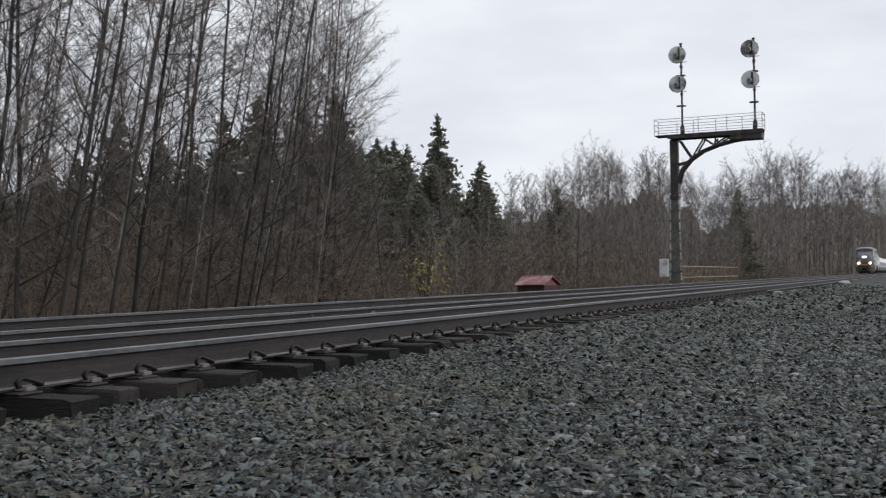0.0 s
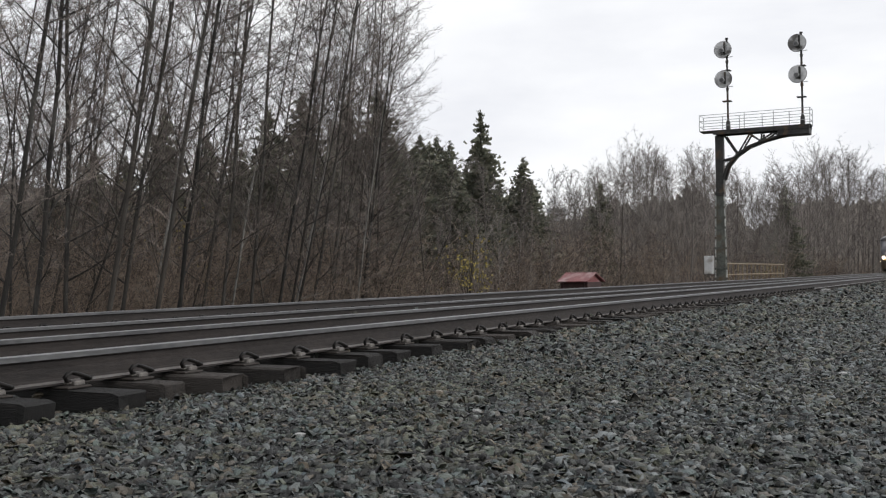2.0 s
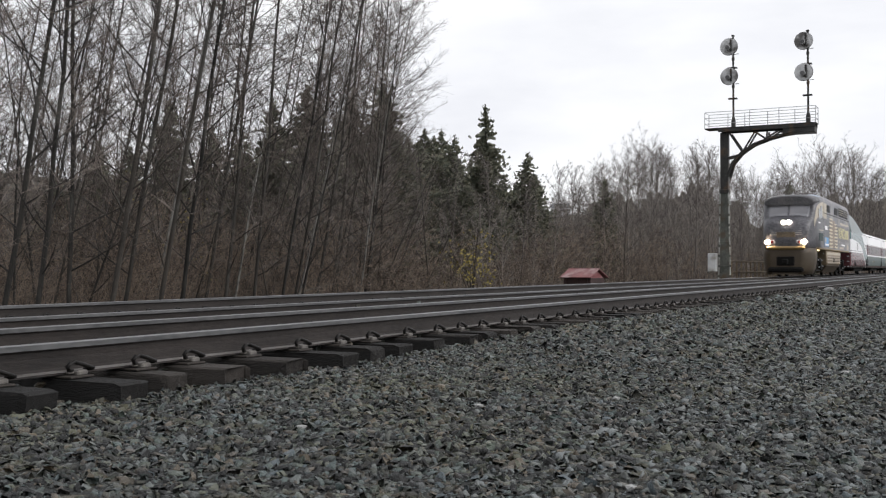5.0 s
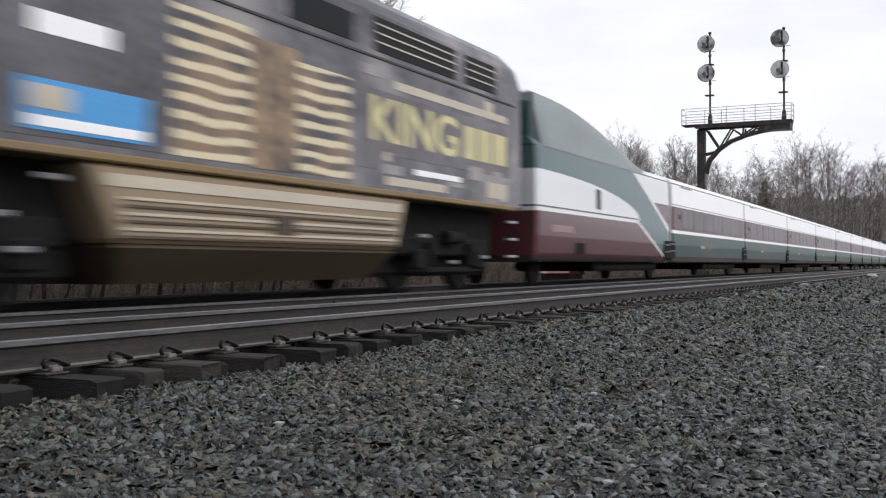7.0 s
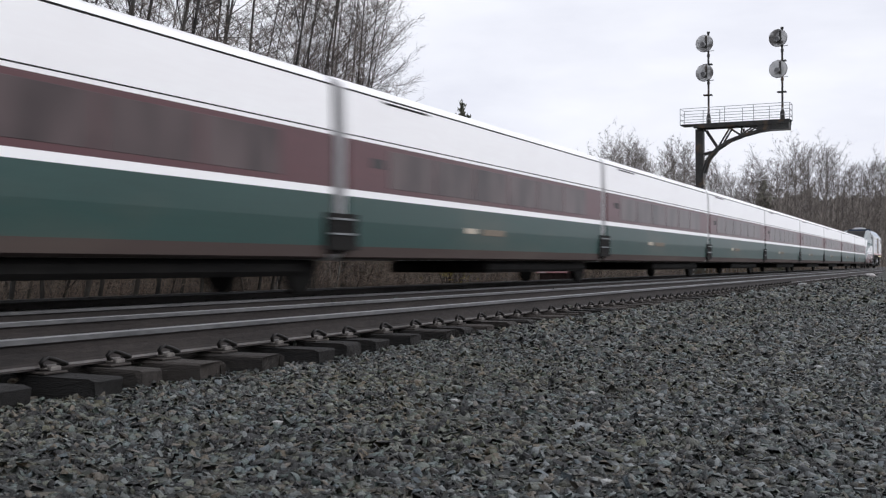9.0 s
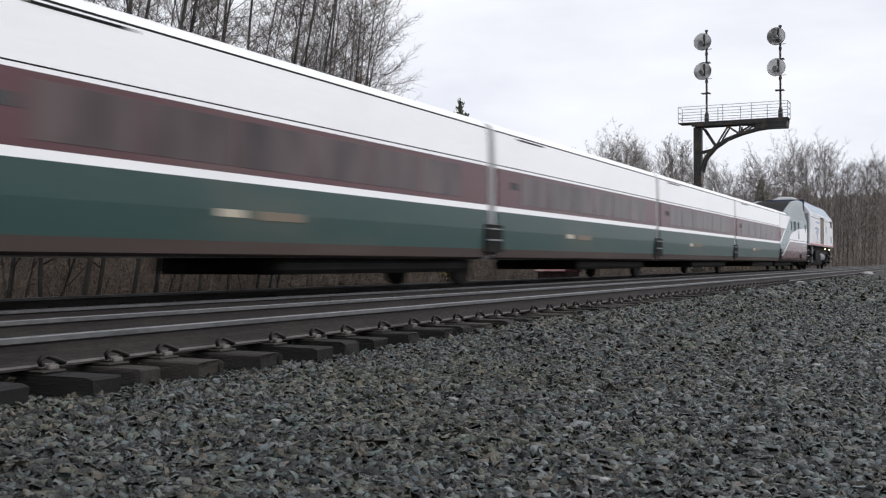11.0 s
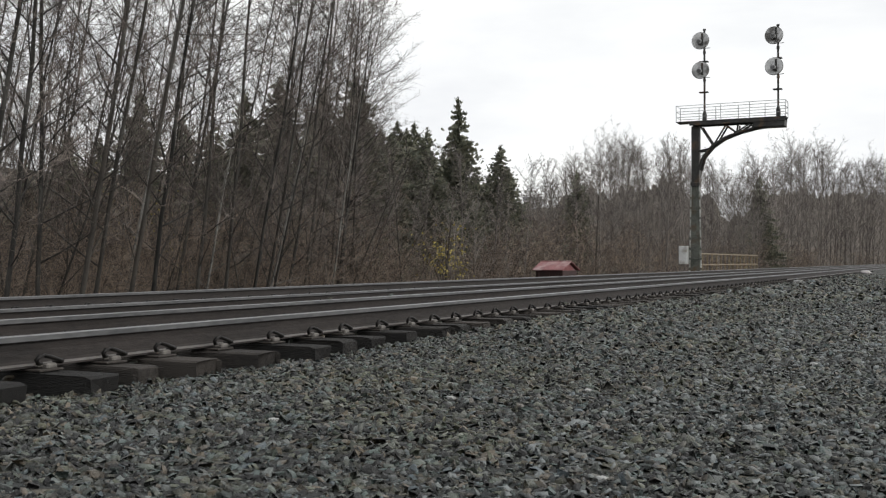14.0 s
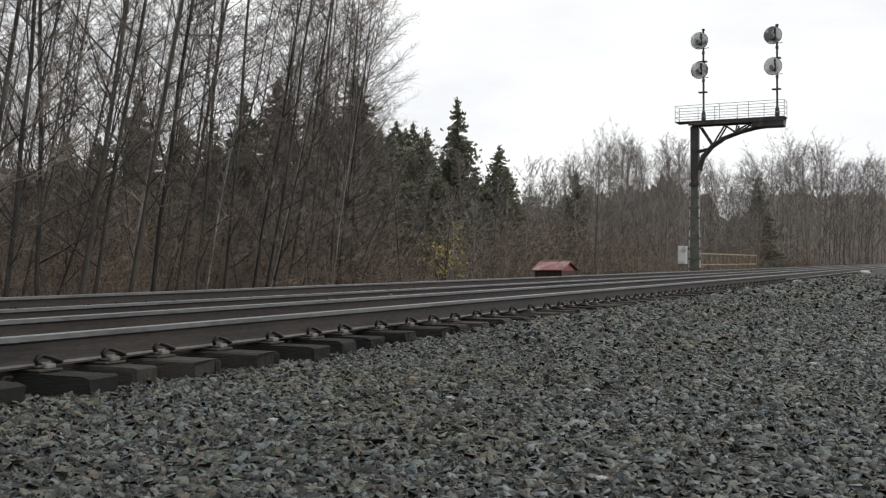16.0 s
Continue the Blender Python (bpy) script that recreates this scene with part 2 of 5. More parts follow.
def stones(name, x0, x1, y0, y1, count, small, large, label, lift=0.0, skip=None, material=None):
    rng = np.random.default_rng(len(name) + count)
    x, y = rng.uniform(x0, x1, count), rng.uniform(y0, y1, count)
    if skip:
        keep = np.array([not skip(a, b) for a, b in zip(x, y)])
        x, y = x[keep], y[keep]
    count = len(x)
    z = np.array([height(a, b) for a, b in zip(x, y)]) + lift
    chip = np.array([(-1, -1, -1), (1, -1, -1), (1, 1, -1), (-1, 1, -1), (-0.8, -0.75, 1), (0.75, -0.8, 1), (0.8, 0.75, 1), (-0.75, 0.8, 1)], float)
    size = small + (large - small) * rng.random((count, 1, 1)) ** 2.2
    jag = rng.uniform(-0.42, 0.42, (count, 8, 3)) * (1, 1, 0.75)
    v = (chip[None] + jag) * size * rng.uniform((0.85, 0.55, 0.14), (1.5, 1.05, 0.42), (count, 3))[:, None] * 0.5
    q = rng.normal(size=(count, 4))
    q[:, 1:3] *= 0.3
    q /= np.linalg.norm(q, axis=1)[:, None]
    w, a, b, c = q.T
    rot = np.stack([1 - 2 * (b * b + c * c), 2 * (a * b - c * w), 2 * (a * c + b * w), 2 * (a * b + c * w), 1 - 2 * (a * a + c * c), 2 * (b * c - a * w),
                    2 * (a * c - b * w), 2 * (b * c + a * w), 1 - 2 * (a * a + b * b)], 1).reshape(count, 3, 3)
    v = np.einsum("nij,nkj->nki", rot, v)
    v += np.stack([x, y, z + size[:, 0, 0] * rng.uniform(-0.2, 0.28, count)], 1)[:, None]
    f = np.array([(4, 5, 6), (4, 6, 7), (0, 1, 5), (0, 5, 4), (1, 2, 6), (1, 6, 5), (2, 3, 7), (2, 7, 6), (3, 0, 4), (3, 4, 7)])
    faces = (f[None] + 8 * np.arange(count)[:, None, None]).reshape(-1, 3)
    me = bpy.data.meshes.new(name)
    me.vertices.add(count * 8), me.loops.add(count * 30), me.polygons.add(count * 10)
    me.vertices.foreach_set("co", v.ravel())
    me.loops.foreach_set("vertex_index", faces.ravel())
    me.polygons.foreach_set("loop_start", np.arange(count * 10) * 3)
    me.materials.append(material or M_STONE)
    me.update(calc_edges=True)
    me.validate()
    tagged(hang(name, me), label, "ballast", kind="stuff")


M_GRIT = surface("fine_grey_grit", (0.03, 0.034, 0.034), (0.17, 0.185, 0.185), 12, 0.7, bump=0.4, island=0.8, wear=(0.12, 0.115, 0.1))
BALLAST = "angular grey crushed stone ballast heaped beside the rails"
stones("ballast", -4.75, 0.3, 2.0, 9.0, 70000, 0.013, 0.046, BALLAST)
stones("ballast", -4.75, 0.0, 9.0, 22.0, 24000, 0.026, 0.066, BALLAST)
stones("ballast", -4.75, -0.5, 22.0, 60.0, 6000, 0.07, 0.13, BALLAST)
stones("grit", -1.7, 0.5, 2.2, 18.0, 5500, 0.018, 0.045, "fine pale grit on the worn path beside the ballast", lift=0.012, material=M_GRIT)
stones("ballast", -5.05, -4.52, 2.5, 14.0, 2200, 0.02, 0.055, "ballast filling the gaps between tie ends", lift=0.01)
stones("ballast", -9.0, -5.0, 3.0, 26.0, 5000, 0.04, 0.085, "dark ballast between the ties", lift=0.1)
stones("ballast", -12.4, -9.0, 5.0, 40.0, 2200, 0.05, 0.1, "dark ballast along the far track", lift=0.08)

# ---- tracks ----
NEAR_X, FAR_X = -5.805, -9.56
RAIL_H = 0.192
PROFILE = [(-0.0365, -0.004), (-0.03, 0.0), (0.03, 0.0), (0.0365, -0.004), (0.0375, -0.035), (0.012, -0.05), (0.0085, -0.09), (0.012, -0.155), (0.03, -0.17), (0.075, -0.18), (0.076, -0.192),
           (-0.076, -0.192), (-0.075, -0.18), (-0.03, -0.17), (-0.012, -0.155), (-0.0085, -0.09), (-0.012, -0.05), (-0.0375, -0.035)]


def rail_mesh(y0, y1, steps):
    n = len(PROFILE)
    verts = [(px, y0 + (y1 - y0) * i / steps, pz) for i in range(steps + 1) for px, pz in PROFILE]
    faces, slots = [], []
    for i in range(steps):
        for k in range(n):
            faces.append((i * n + k, i * n + (k + 1) % n, (i + 1) * n + (k + 1) % n, (i + 1) * n + k))
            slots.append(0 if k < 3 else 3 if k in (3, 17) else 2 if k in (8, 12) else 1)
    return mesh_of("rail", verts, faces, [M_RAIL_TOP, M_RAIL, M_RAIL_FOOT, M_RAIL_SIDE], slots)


def tie_mesh(rng):
    bm = boxed((0, 0, -0.09), (2.56, 0.235, 0.18), 0.012)
    for v in bm.verts:
        v.co += Vector((rng.uniform(-0.035, 0.035), rng.uniform(-0.012, 0.012), rng.uniform(-0.008, 0.006)))
    me = bpy.data.meshes.new("tie")
    bm.to_mesh(me)
    bm.free()
    me.materials.append(M_TIE)
    return me


def clip_mesh():
    """A spring clip: a bent steel bar that loops up over the rail's foot."""
    path = [(0.05, -0.03, 0.014), (0.075, -0.08, 0.024), (0.09, -0.105, 0.045), (0.097, -0.09, 0.068), (0.1, -0.05, 0.07), (0.102, 0.01, 0.054), (0.102, 0.06, 0.036), (0.095, 0.095, 0.027), (0.07, 0.105, 0.022), (0.03, 0.08, 0.02)]
    verts, faces = tubes([[(*p, 0.014) for p in path]], 6)
    return mesh_of("clip", verts, faces, [M_CLIP], None, True)


def plate_mesh():
    bm = boxed((0.0, 0, 0.006), (0.36, 0.19, 0.014), 0.004)
    low = len(bm.faces)
    for s in (1, -1):
        box(bm, (s * 0.128, s * 0.03, 0.026), (0.05, 0.085, 0.038), 0.01)
        box(bm, (s * 0.105, s * 0.02, 0.03), (0.03, 0.15, 0.016), 0.006)
    me = bpy.data.meshes.new("tie_plate")
    bm.to_mesh(me)
    bm.free()
    me.materials.append(M_PLATE), me.materials.append(M_SHOULDER)
    me.polygons.foreach_set("material_index", [0 if i < low else 1 for i in range(len(me.polygons))])
    return me


def build_track(name, x, z_near, z_far, label, first, ties, clips):
    rng = random.Random(int(-x * 100))
    track = empty(name, pose(x, 0, 0), label, "railway track")
    me = rail_mesh(-30, 420, 60)
    for side, z in ((0.755, z_near), (-0.755, z_far)):
        hang("rail", me, track).location = (side, 0, z)
    kinds, clip, plate = [tie_mesh(rng) for _ in range(6)], clip_mesh(), plate_mesh()
    seats = list(first)
    for j in range(22):
        back = hang("tie", kinds[j % 6], track)
        back.location = (0.02 + 0.03 * math.sin(7.0 * j), first[0] - 0.585 * (j + 1), min(z_near, z_far) - RAIL_H - 0.022)
    while len(seats) < ties:
        seats.append(seats[-1] + 0.585 + rng.uniform(-0.07, 0.07))
    for i, y in enumerate(seats):
        t = hang("tie", rng.choice(kinds), track)
        t.location = (0.0 + rng.uniform(-0.06, 0.06), y, min(z_near, z_far) - RAIL_H - 0.02 + rng.uniform(-0.006, 0.0))
        t.rotation_euler = (0, rng.uniform(-0.004, 0.004), rng.uniform(-0.02, 0.02))
        if i < clips:
            for side, z in ((0.755, z_near), (-0.755, z_far)):
                p = hang("tie_plate", plate, track)
                p.location = (side, y, z - RAIL_H - 0.02)
                for s in (1, -1):
                    c = hang("clip", clip, track)
                    c.location, c.rotation_euler = (side + s * 0.05, y + s * 0.02, z - RAIL_H + 0.004), (0, 0, 0 if s > 0 else math.pi)
    return track


build_track("railway_track", NEAR_X, 0.0, 0.0, "steel rails on dark wooden ties with spring clips", (2.9, 3.5, 4.08, 4.67, 5.22, 5.71, 6.36, 7.04, 7.63, 8.14, 8.82, 9.45, 9.97, 10.51), 130, 60)
build_track("railway_track", FAR_X, -0.045, 0.015, "steel rails on wooden ties sunk in ballast, trains run here", (4.0,), 110, 30)


def spot(px, depth):
    """A place on the plan from a bearing (as a fraction of the lens, 0 at the middle) and the distance straight ahead."""
    th = radians(25.716)
    x = px * depth
    return x * math.cos(th) - depth * math.sin(th), x * math.sin(th) + depth * math.cos(th)


# ---- signal bridge ----
def build_signal_bridge():
    sb = empty("signal_bridge", pose(-12.4, 57.2, 0), "cantilever signal bridge of dark steel with railed walkway", "signal bridge")
    part("column", boxed((0.13, 0, 6.2), (0.42, 0.42, 3.2), 0.02), M_STEEL, sb, "dark steel upper column")
    lower = boxed((0.13, 0, 1.7), (0.4, 0.4, 5.9), 0.02)
    for v in lower.verts:
        if v.co.z < 0:
            v.co.x += 0.06 if v.co.x > 0.13 else -0.06
    part("lower_column", lower, M_MAST, sb, "weathered grey-green steel lower column")
    for dx in (-1, 1):
        edge = part("corner_angle", rod(bmesh.new(), (0.13 + dx * 0.33, -0.22, -1.0), (0.13 + dx * 0.22, -0.22, 4.6), 0.035, 5), M_FLAKE, sb, "angle iron with flaking white paint")
        for k in range(9):
            part("lacing_plate", boxed((0.13 + dx * (0.31 - 0.012 * k), -0.24, -0.5 + 0.55 * k), (0.12, 0.03, 0.13), 0.006), M_MAST, edge)
    part("splice_collar", boxed((0.13, 0, 4.62), (0.5, 0.5, 0.24), 0.02), M_STEEL, sb)
    for z in (0.6, 1.9, 3.2):
        part("column_band", boxed((0.13, 0, z), (0.5, 0.47, 0.07), 0.008), M_MAST, sb)
    part("footing", boxed((0.13, 0, -0.95), (0.9, 0.9, 0.7), 0.04), M_GALV, sb, "pale concrete footing")
    for y in (-0.42, 0.42):
        part("girder", boxed((2.36, y, 7.91), (4.96, 0.12, 0.2), 0.01), M_STEEL, sb)
    part("tip_box", boxed((4.02, 0, 7.72), (1.6, 0.9, 0.36), 0.02), M_STEEL, sb, "deep box at the cantilever's tip")
    part("walkway", boxed((2.02, 0, 8.03), (5.74, 0.98, 0.045), 0.01), M_STEEL, sb, "open steel walkway deck")
    for y in (-0.3, 0.3):
        arch = [(0.34, y, 5.4, 0.1), (0.58, y, 6.12, 0.085), (1.05, y, 6.66, 0.075), (1.7, y, 7.08, 0.07), (2.5, y, 7.36, 0.07), (3.3, y, 7.54, 0.07), (4.0, y, 7.62, 0.07)]
        hang("arch_brace", mesh_of("arch_brace", *tubes([arch], 6), [M_STEEL]), sb)
        bm = bmesh.new()
        for a, b in (((0.3, 6.42), (0.98, 6.55)), ((0.45, 7.75), (1.12, 6.68)), ((1.12, 6.68), (1.78, 7.75)), ((1.78, 7.75), (2.36, 7.32)), ((2.36, 7.3), (2.42, 7.75)), ((2.42, 7.4), (3.0, 7.75)), ((3.0, 7.75), (3.35, 7.55))):
            rod(bm, (a[0], y, a[1]), (b[0], y, b[1]), 0.05, 6)
        part("web_bracing", bm, M_STEEL, sb)
    for y, posts in ((-0.5, (-0.83, 1.55, 3.05, 4.87)), (0.5, (-0.83, 0.2, 1.1, 2.3, 3.7, 4.87))):
        bm = bmesh.new()
        for z in (8.28, 8.58, 8.9):
            rod(bm, (-0.83, y, z), (4.87, y, z), 0.016, 6)
        part("handrail", bm, M_GALV, sb, "pale pipe handrail")
        for x in posts:
            part("railing_post", rod(bmesh.new(), (x, y, 8.03), (x, y, 8.9), 0.02, 6), M_GALV, sb)
    for x in (-0.83, 4.87):
        bm = bmesh.new()
        for z in (8.28, 8.58, 8.9):
            rod(bm, (x, -0.5, z), (x, 0.5, z), 0.016, 6)
        part("handrail", bm, M_GALV, sb)
    # poles: their tops, the heights of the two heads, and of the brackets
    for x, top, heads, brackets in ((0.62, 12.98, (12.42, 10.82), (11.28, 9.62)), (4.46, 12.86, (12.36, 10.72), (11.16, 9.52))):
        pole = rod(bmesh.new(), (x, -0.1, 8.0), (x, -0.1, top), 0.055, 8)
        rod(pole, (x, -0.1, 8.0), (x, -0.1, 8.42), 0.12, 8)
        rod(pole, (x, -0.1, 8.42), (x, -0.1, 8.62), 0.12, 8, 0.06)
        rod(pole, (x, -0.1, top), (x, -0.1, top + 0.08), 0.085, 8)
        for z in (heads[0] - 0.72, heads[1] - 0.62):
            rod(pole, (x, -0.1, z), (x, -0.1, z + 0.14), 0.08, 8)
        pole = part("signal_pole", pole, M_STEEL, sb)
        for z in brackets:
            part("pole_bracket", boxed((x - 0.03, -0.1, z), (0.46, 0.3, 0.06), 0.005), M_STEEL, pole)
        for z in heads:
            bm = rod(bmesh.new(), (x - 0.19, -0.24, z), (x - 0.19, -0.3, z), 0.45, 28)
            head = part("signal_target", bm, M_TARGET, pole, "round grey signal target")
            part("target_rim", rod(bmesh.new(), (x - 0.19, -0.2, z), (x - 0.19, -0.24, z), 0.47, 28), M_STEEL, head)
            part("lamp_housing", boxed((x - 0.1, -0.02, z), (0.28, 0.34, 0.4), 0.04), M_STEEL, head)
            part("hinge_bar", boxed((x - 0.07, -0.36, z + 0.04), (0.1, 0.1, 0.66), 0.015), M_STEEL, head)
            bm = rod(bmesh.new(), (x - 0.21, -0.3, z - 0.06), (x - 0.22, -0.55, z - 0.1), 0.15, 14, 0.13)
            part("hood", bm, M_HOOD, head, "grey hood over the lens")
            part("lens", rod(bmesh.new(), (x - 0.215, -0.5, z - 0.09), (x - 0.215, -0.556, z - 0.1), 0.1, 12), M_BLACKLENS, head)
            part("arm", rod(bmesh.new(), (x, -0.1, z - 0.42), (x + 0.3, -0.1, z - 0.4), 0.02, 6), M_GALV, head)
    cab = part("relay_box", boxed((-0.48, -0.32, 0.8), (0.46, 0.4, 0.98), 0.02), M_CABINET, sb, "pale grey relay box on the column")
    part("relay_door", boxed((-0.48, -0.53, 0.8), (0.4, 0.02, 0.9), 0.005), M_CABINET, cab)
    lad = bmesh.new()
    for x in (0.0, 0.28):
        rod(lad, (x, 0.3, -0.6), (x, 0.3, 8.0), 0.02, 5)
    for i in range(25):
        rod(lad, (0.0, 0.3, -0.3 + i * 0.32), (0.28, 0.3, -0.3 + i * 0.32), 0.012, 5)
    part("ladder", lad, M_STEEL, sb)


M_FLAKE = surface("flaking_white_paint", (0.06, 0.065, 0.055), (0.55, 0.55, 0.52), 3.5, 0.7, bump=0.3)
M_HOOD = surface("dull_grey_hood", (0.16, 0.165, 0.17), (0.3, 0.3, 0.3), 4, 0.5, bump=0.1)
M_BLACKLENS = surface("unlit_lens", (0.1, 0.1, 0.105), (0.2, 0.2, 0.2), 4, 0.2, bump=0)
# Target discs: reflected sky is painted in as a light grey base, with worn spots.
M_TARGET = surface("sky_paled_signal_paint", (0.44, 0.445, 0.45), (0.66, 0.66, 0.66), 2.5, 0.45, bump=0.1, wear=(0.1, 0.095, 0.09))
M_CABINET = surface("pale_cabinet_paint", (0.42, 0.43, 0.43), (0.6, 0.6, 0.59), 3, 0.5, bump=0.08, wear=(0.3, 0.28, 0.25))
M_FENCE = surface("ochre_rail_paint", (0.1, 0.075, 0.045), (0.27, 0.21, 0.13), 4, 0.65, bump=0.2, wear=(0.12, 0.07, 0.04))
M_REDROOF = surface("faded_red_metal", (0.12, 0.03, 0.032), (0.27, 0.095, 0.095), 2.5, 0.5, bump=0.15, wear=(0.36, 0.25, 0.24))
M_REDWALL = surface("dark_red_boards", (0.022, 0.012, 0.011), (0.05, 0.02, 0.018), 3, 0.7, bump=0.3)
M_HOUSE = surface("white_siding", (0.6, 0.6, 0.6), (0.75, 0.75, 0.74), 2, 0.6, bump=0.1)
M_ROOF = surface("grey_shingles", (0.1, 0.1, 0.11), (0.2, 0.2, 0.21), 4, 0.8, bump=0.4)
build_signal_bridge()


def build_bridge_railing():
    f = empty("bridge_railing", pose(-12.9, 59.0, 0), "ochre steel pipe railing beside the far track", "railing")
    n = 17
    for i in range(n):
        part("post", rod(bmesh.new(), (0, i * 1.4, -0.75), (0, i * 1.4, 0.92), 0.045, 8), M_FENCE, f)
    for z in (0.9, 0.25):
        part("rail", rod(bmesh.new(), (0, -0.05, z), (0, (n - 1) * 1.4 + 0.05, z), 0.04, 8), M_FENCE, f)
    part("kick_board", boxed((0, (n - 1) * 0.7, -0.42), (0.1, (n - 1) * 1.4, 0.5), 0.01), M_FENCE, f)


build_bridge_railing()


def build_shed():
    s = empty("track_shed", pose(*spot(0.108, 41), -1.12, 0, 0, -16), "small low shed with a faded red metal roof", "shed")
    part("wall", boxed((0, 0, 0.6), (1.3, 0.95, 1.25), 0.02), M_REDWALL, s, "dark red boarded wall")
    bm = bmesh.new()
    for sy in (1, -1):
        box(bm, (0, sy * 0.3, 1.4), (1.46, 0.7, 0.035), 0.006, Euler((sy * -0.5, 0, 0)).to_matrix().to_4x4())
    part("roof", bm, M_REDROOF, s, "faded red metal roof")
    part("ridge_cap", rod(bmesh.new(), (-0.73, 0, 1.565), (0.73, 0, 1.565), 0.035, 6), M_REDROOF, s)
    gable = bmesh.new()
    gv = [gable.verts.new((x, y, z)) for x in (-0.62, 0.62) for y, z in ((-0.47, 1.2), (0.47, 1.2), (0, 1.5))]
    for f in ((0, 1, 2), (3, 5, 4), (0, 3, 4, 1), (1, 4, 5, 2), (2, 5, 3, 0)):
        gable.faces.new([gv[k] for k in f])
    part("gable", gable, M_REDROOF, s)
    for x in (-0.5, 0.0, 0.5):
        part("batten", boxed((x, -0.49, 0.6), (0.06, 0.03, 1.2), 0.004), M_REDWALL, s)


build_shed()


def build_house():
    h = empty("house", pose(*spot(0.0855, 300), height(*spot(0.0855, 300)) + 1.4, 0, 0, 25) @ Matrix.Scale(0.55, 4), "white house with grey roof on the wooded hill", "house")
    part("wall", boxed((0, 0, 2.2), (9, 6.5, 4.6), 0.05), M_HOUSE, h)
    bm = bmesh.new()
    for sy in (1, -1):
        box(bm, (0, sy * 1.85, 5.35), (9.8, 4.3, 0.2), 0.02, Euler((sy * -0.45, 0, 0)).to_matrix().to_4x4())
    part("roof", bm, M_ROOF, h)
    for x in (-2.6, 0.2, 2.8):
        w = part("window", boxed((x, -3.26, 2.6), (1.3, 0.06, 1.3), 0.01), M_HOUSE, h)
        part("pane", boxed((x, -3.3, 2.6), (1.1, 0.03, 1.1)), M_GLASS, w)


M_GLASS, _n, _l, _b = shader("dark_glass", 0.08)
_b.inputs["Base Color"].default_value = (0.015, 0.016, 0.018, 1)
build_house()


def build_rock():
    bm = bmesh.new()
    bmesh.ops.create_icosphere(bm, subdivisions=2, radius=0.5)
    for v in bm.verts:
        v.co = Vector((v.co.x * 1.25, v.co.y, v.co.z * 0.62)) * (1 + 0.35 * noise.noise(v.co * 2.2))
    ob = part("boulder", bm, surface("pale_rock", (0.2, 0.19, 0.185), (0.52, 0.49, 0.48), 4, 0.85, bump=0.5), None)
    ob.location = (-3.95, 61.0, height(-3.95, 61.0) + 0.12)
    ob.scale = (0.5, 0.5, 0.4)
    tagged(ob, "pale rounded rock lying beside the ballast", "rock")


build_rock()


def pale_stone(x, y, size):
    bm = bmesh.new()
    bmesh.ops.create_icosphere(bm, subdivisions=1, radius=size)
    for v in bm.verts:
        v.co = Vector((v.co.x * 1.3, v.co.y, v.co.z * 0.6)) * (1 + 0.5 * noise.noise(v.co * 30 + Vector((x, y, 0))))
    ob = part("pale_stone", bm, M_PALE, None)
    ob.location = (x, y, height(x, y) + size * 0.6)
    tagged(ob, "single pale stone lying on the dark ballast", "stone", "pale stones")


M_PALE = surface("pale_stone", (0.2, 0.2, 0.195), (0.42, 0.42, 0.41), 20, 0.8, bump=0.4)
for x, y, size in ((-0.95, 8.7, 0.032), (-2.55, 5.4, 0.026), (-1.15, 3.75, 0.02), (-4.3, 35.0, 0.12), (-2.0, 6.2, 0.022), (-3.0, 4.3, 0.025)):
    pale_stone(x, y, size)


# ---- vegetation ----
def spikes(items):
    """Vertices and faces of many fine twigs, each a three-sided taper; an item is (start, tip, radius)."""
    verts, faces = [], []
    for a, b, r in items:
        d = (b - a).normalized()
        u = d.cross(Vector((0.31, 0.95, 0.05))).normalized() * r
        v = d.cross(u)
        q = len(verts)
        verts += [tuple(a + u), tuple(a - u * 0.5 + v * 0.87), tuple(a - u * 0.5 - v * 0.87), tuple(b)]
        faces += [(q, q + 1, q + 3), (q + 1, q + 2, q + 3), (q + 2, q, q + 3)]
    return verts, faces


def joined(*pairs):
    verts, faces = [], []
    for v, f in pairs:
        faces += [tuple(i + len(verts) for i in g) for g in f]
        verts += v
    return verts, faces


def along(pts, k):
    i = min(int(k * (len(pts) - 1)), len(pts) - 2)
    return Vector(pts[i][:3]).lerp(Vector(pts[i + 1][:3]), k * (len(pts) - 1) - i)


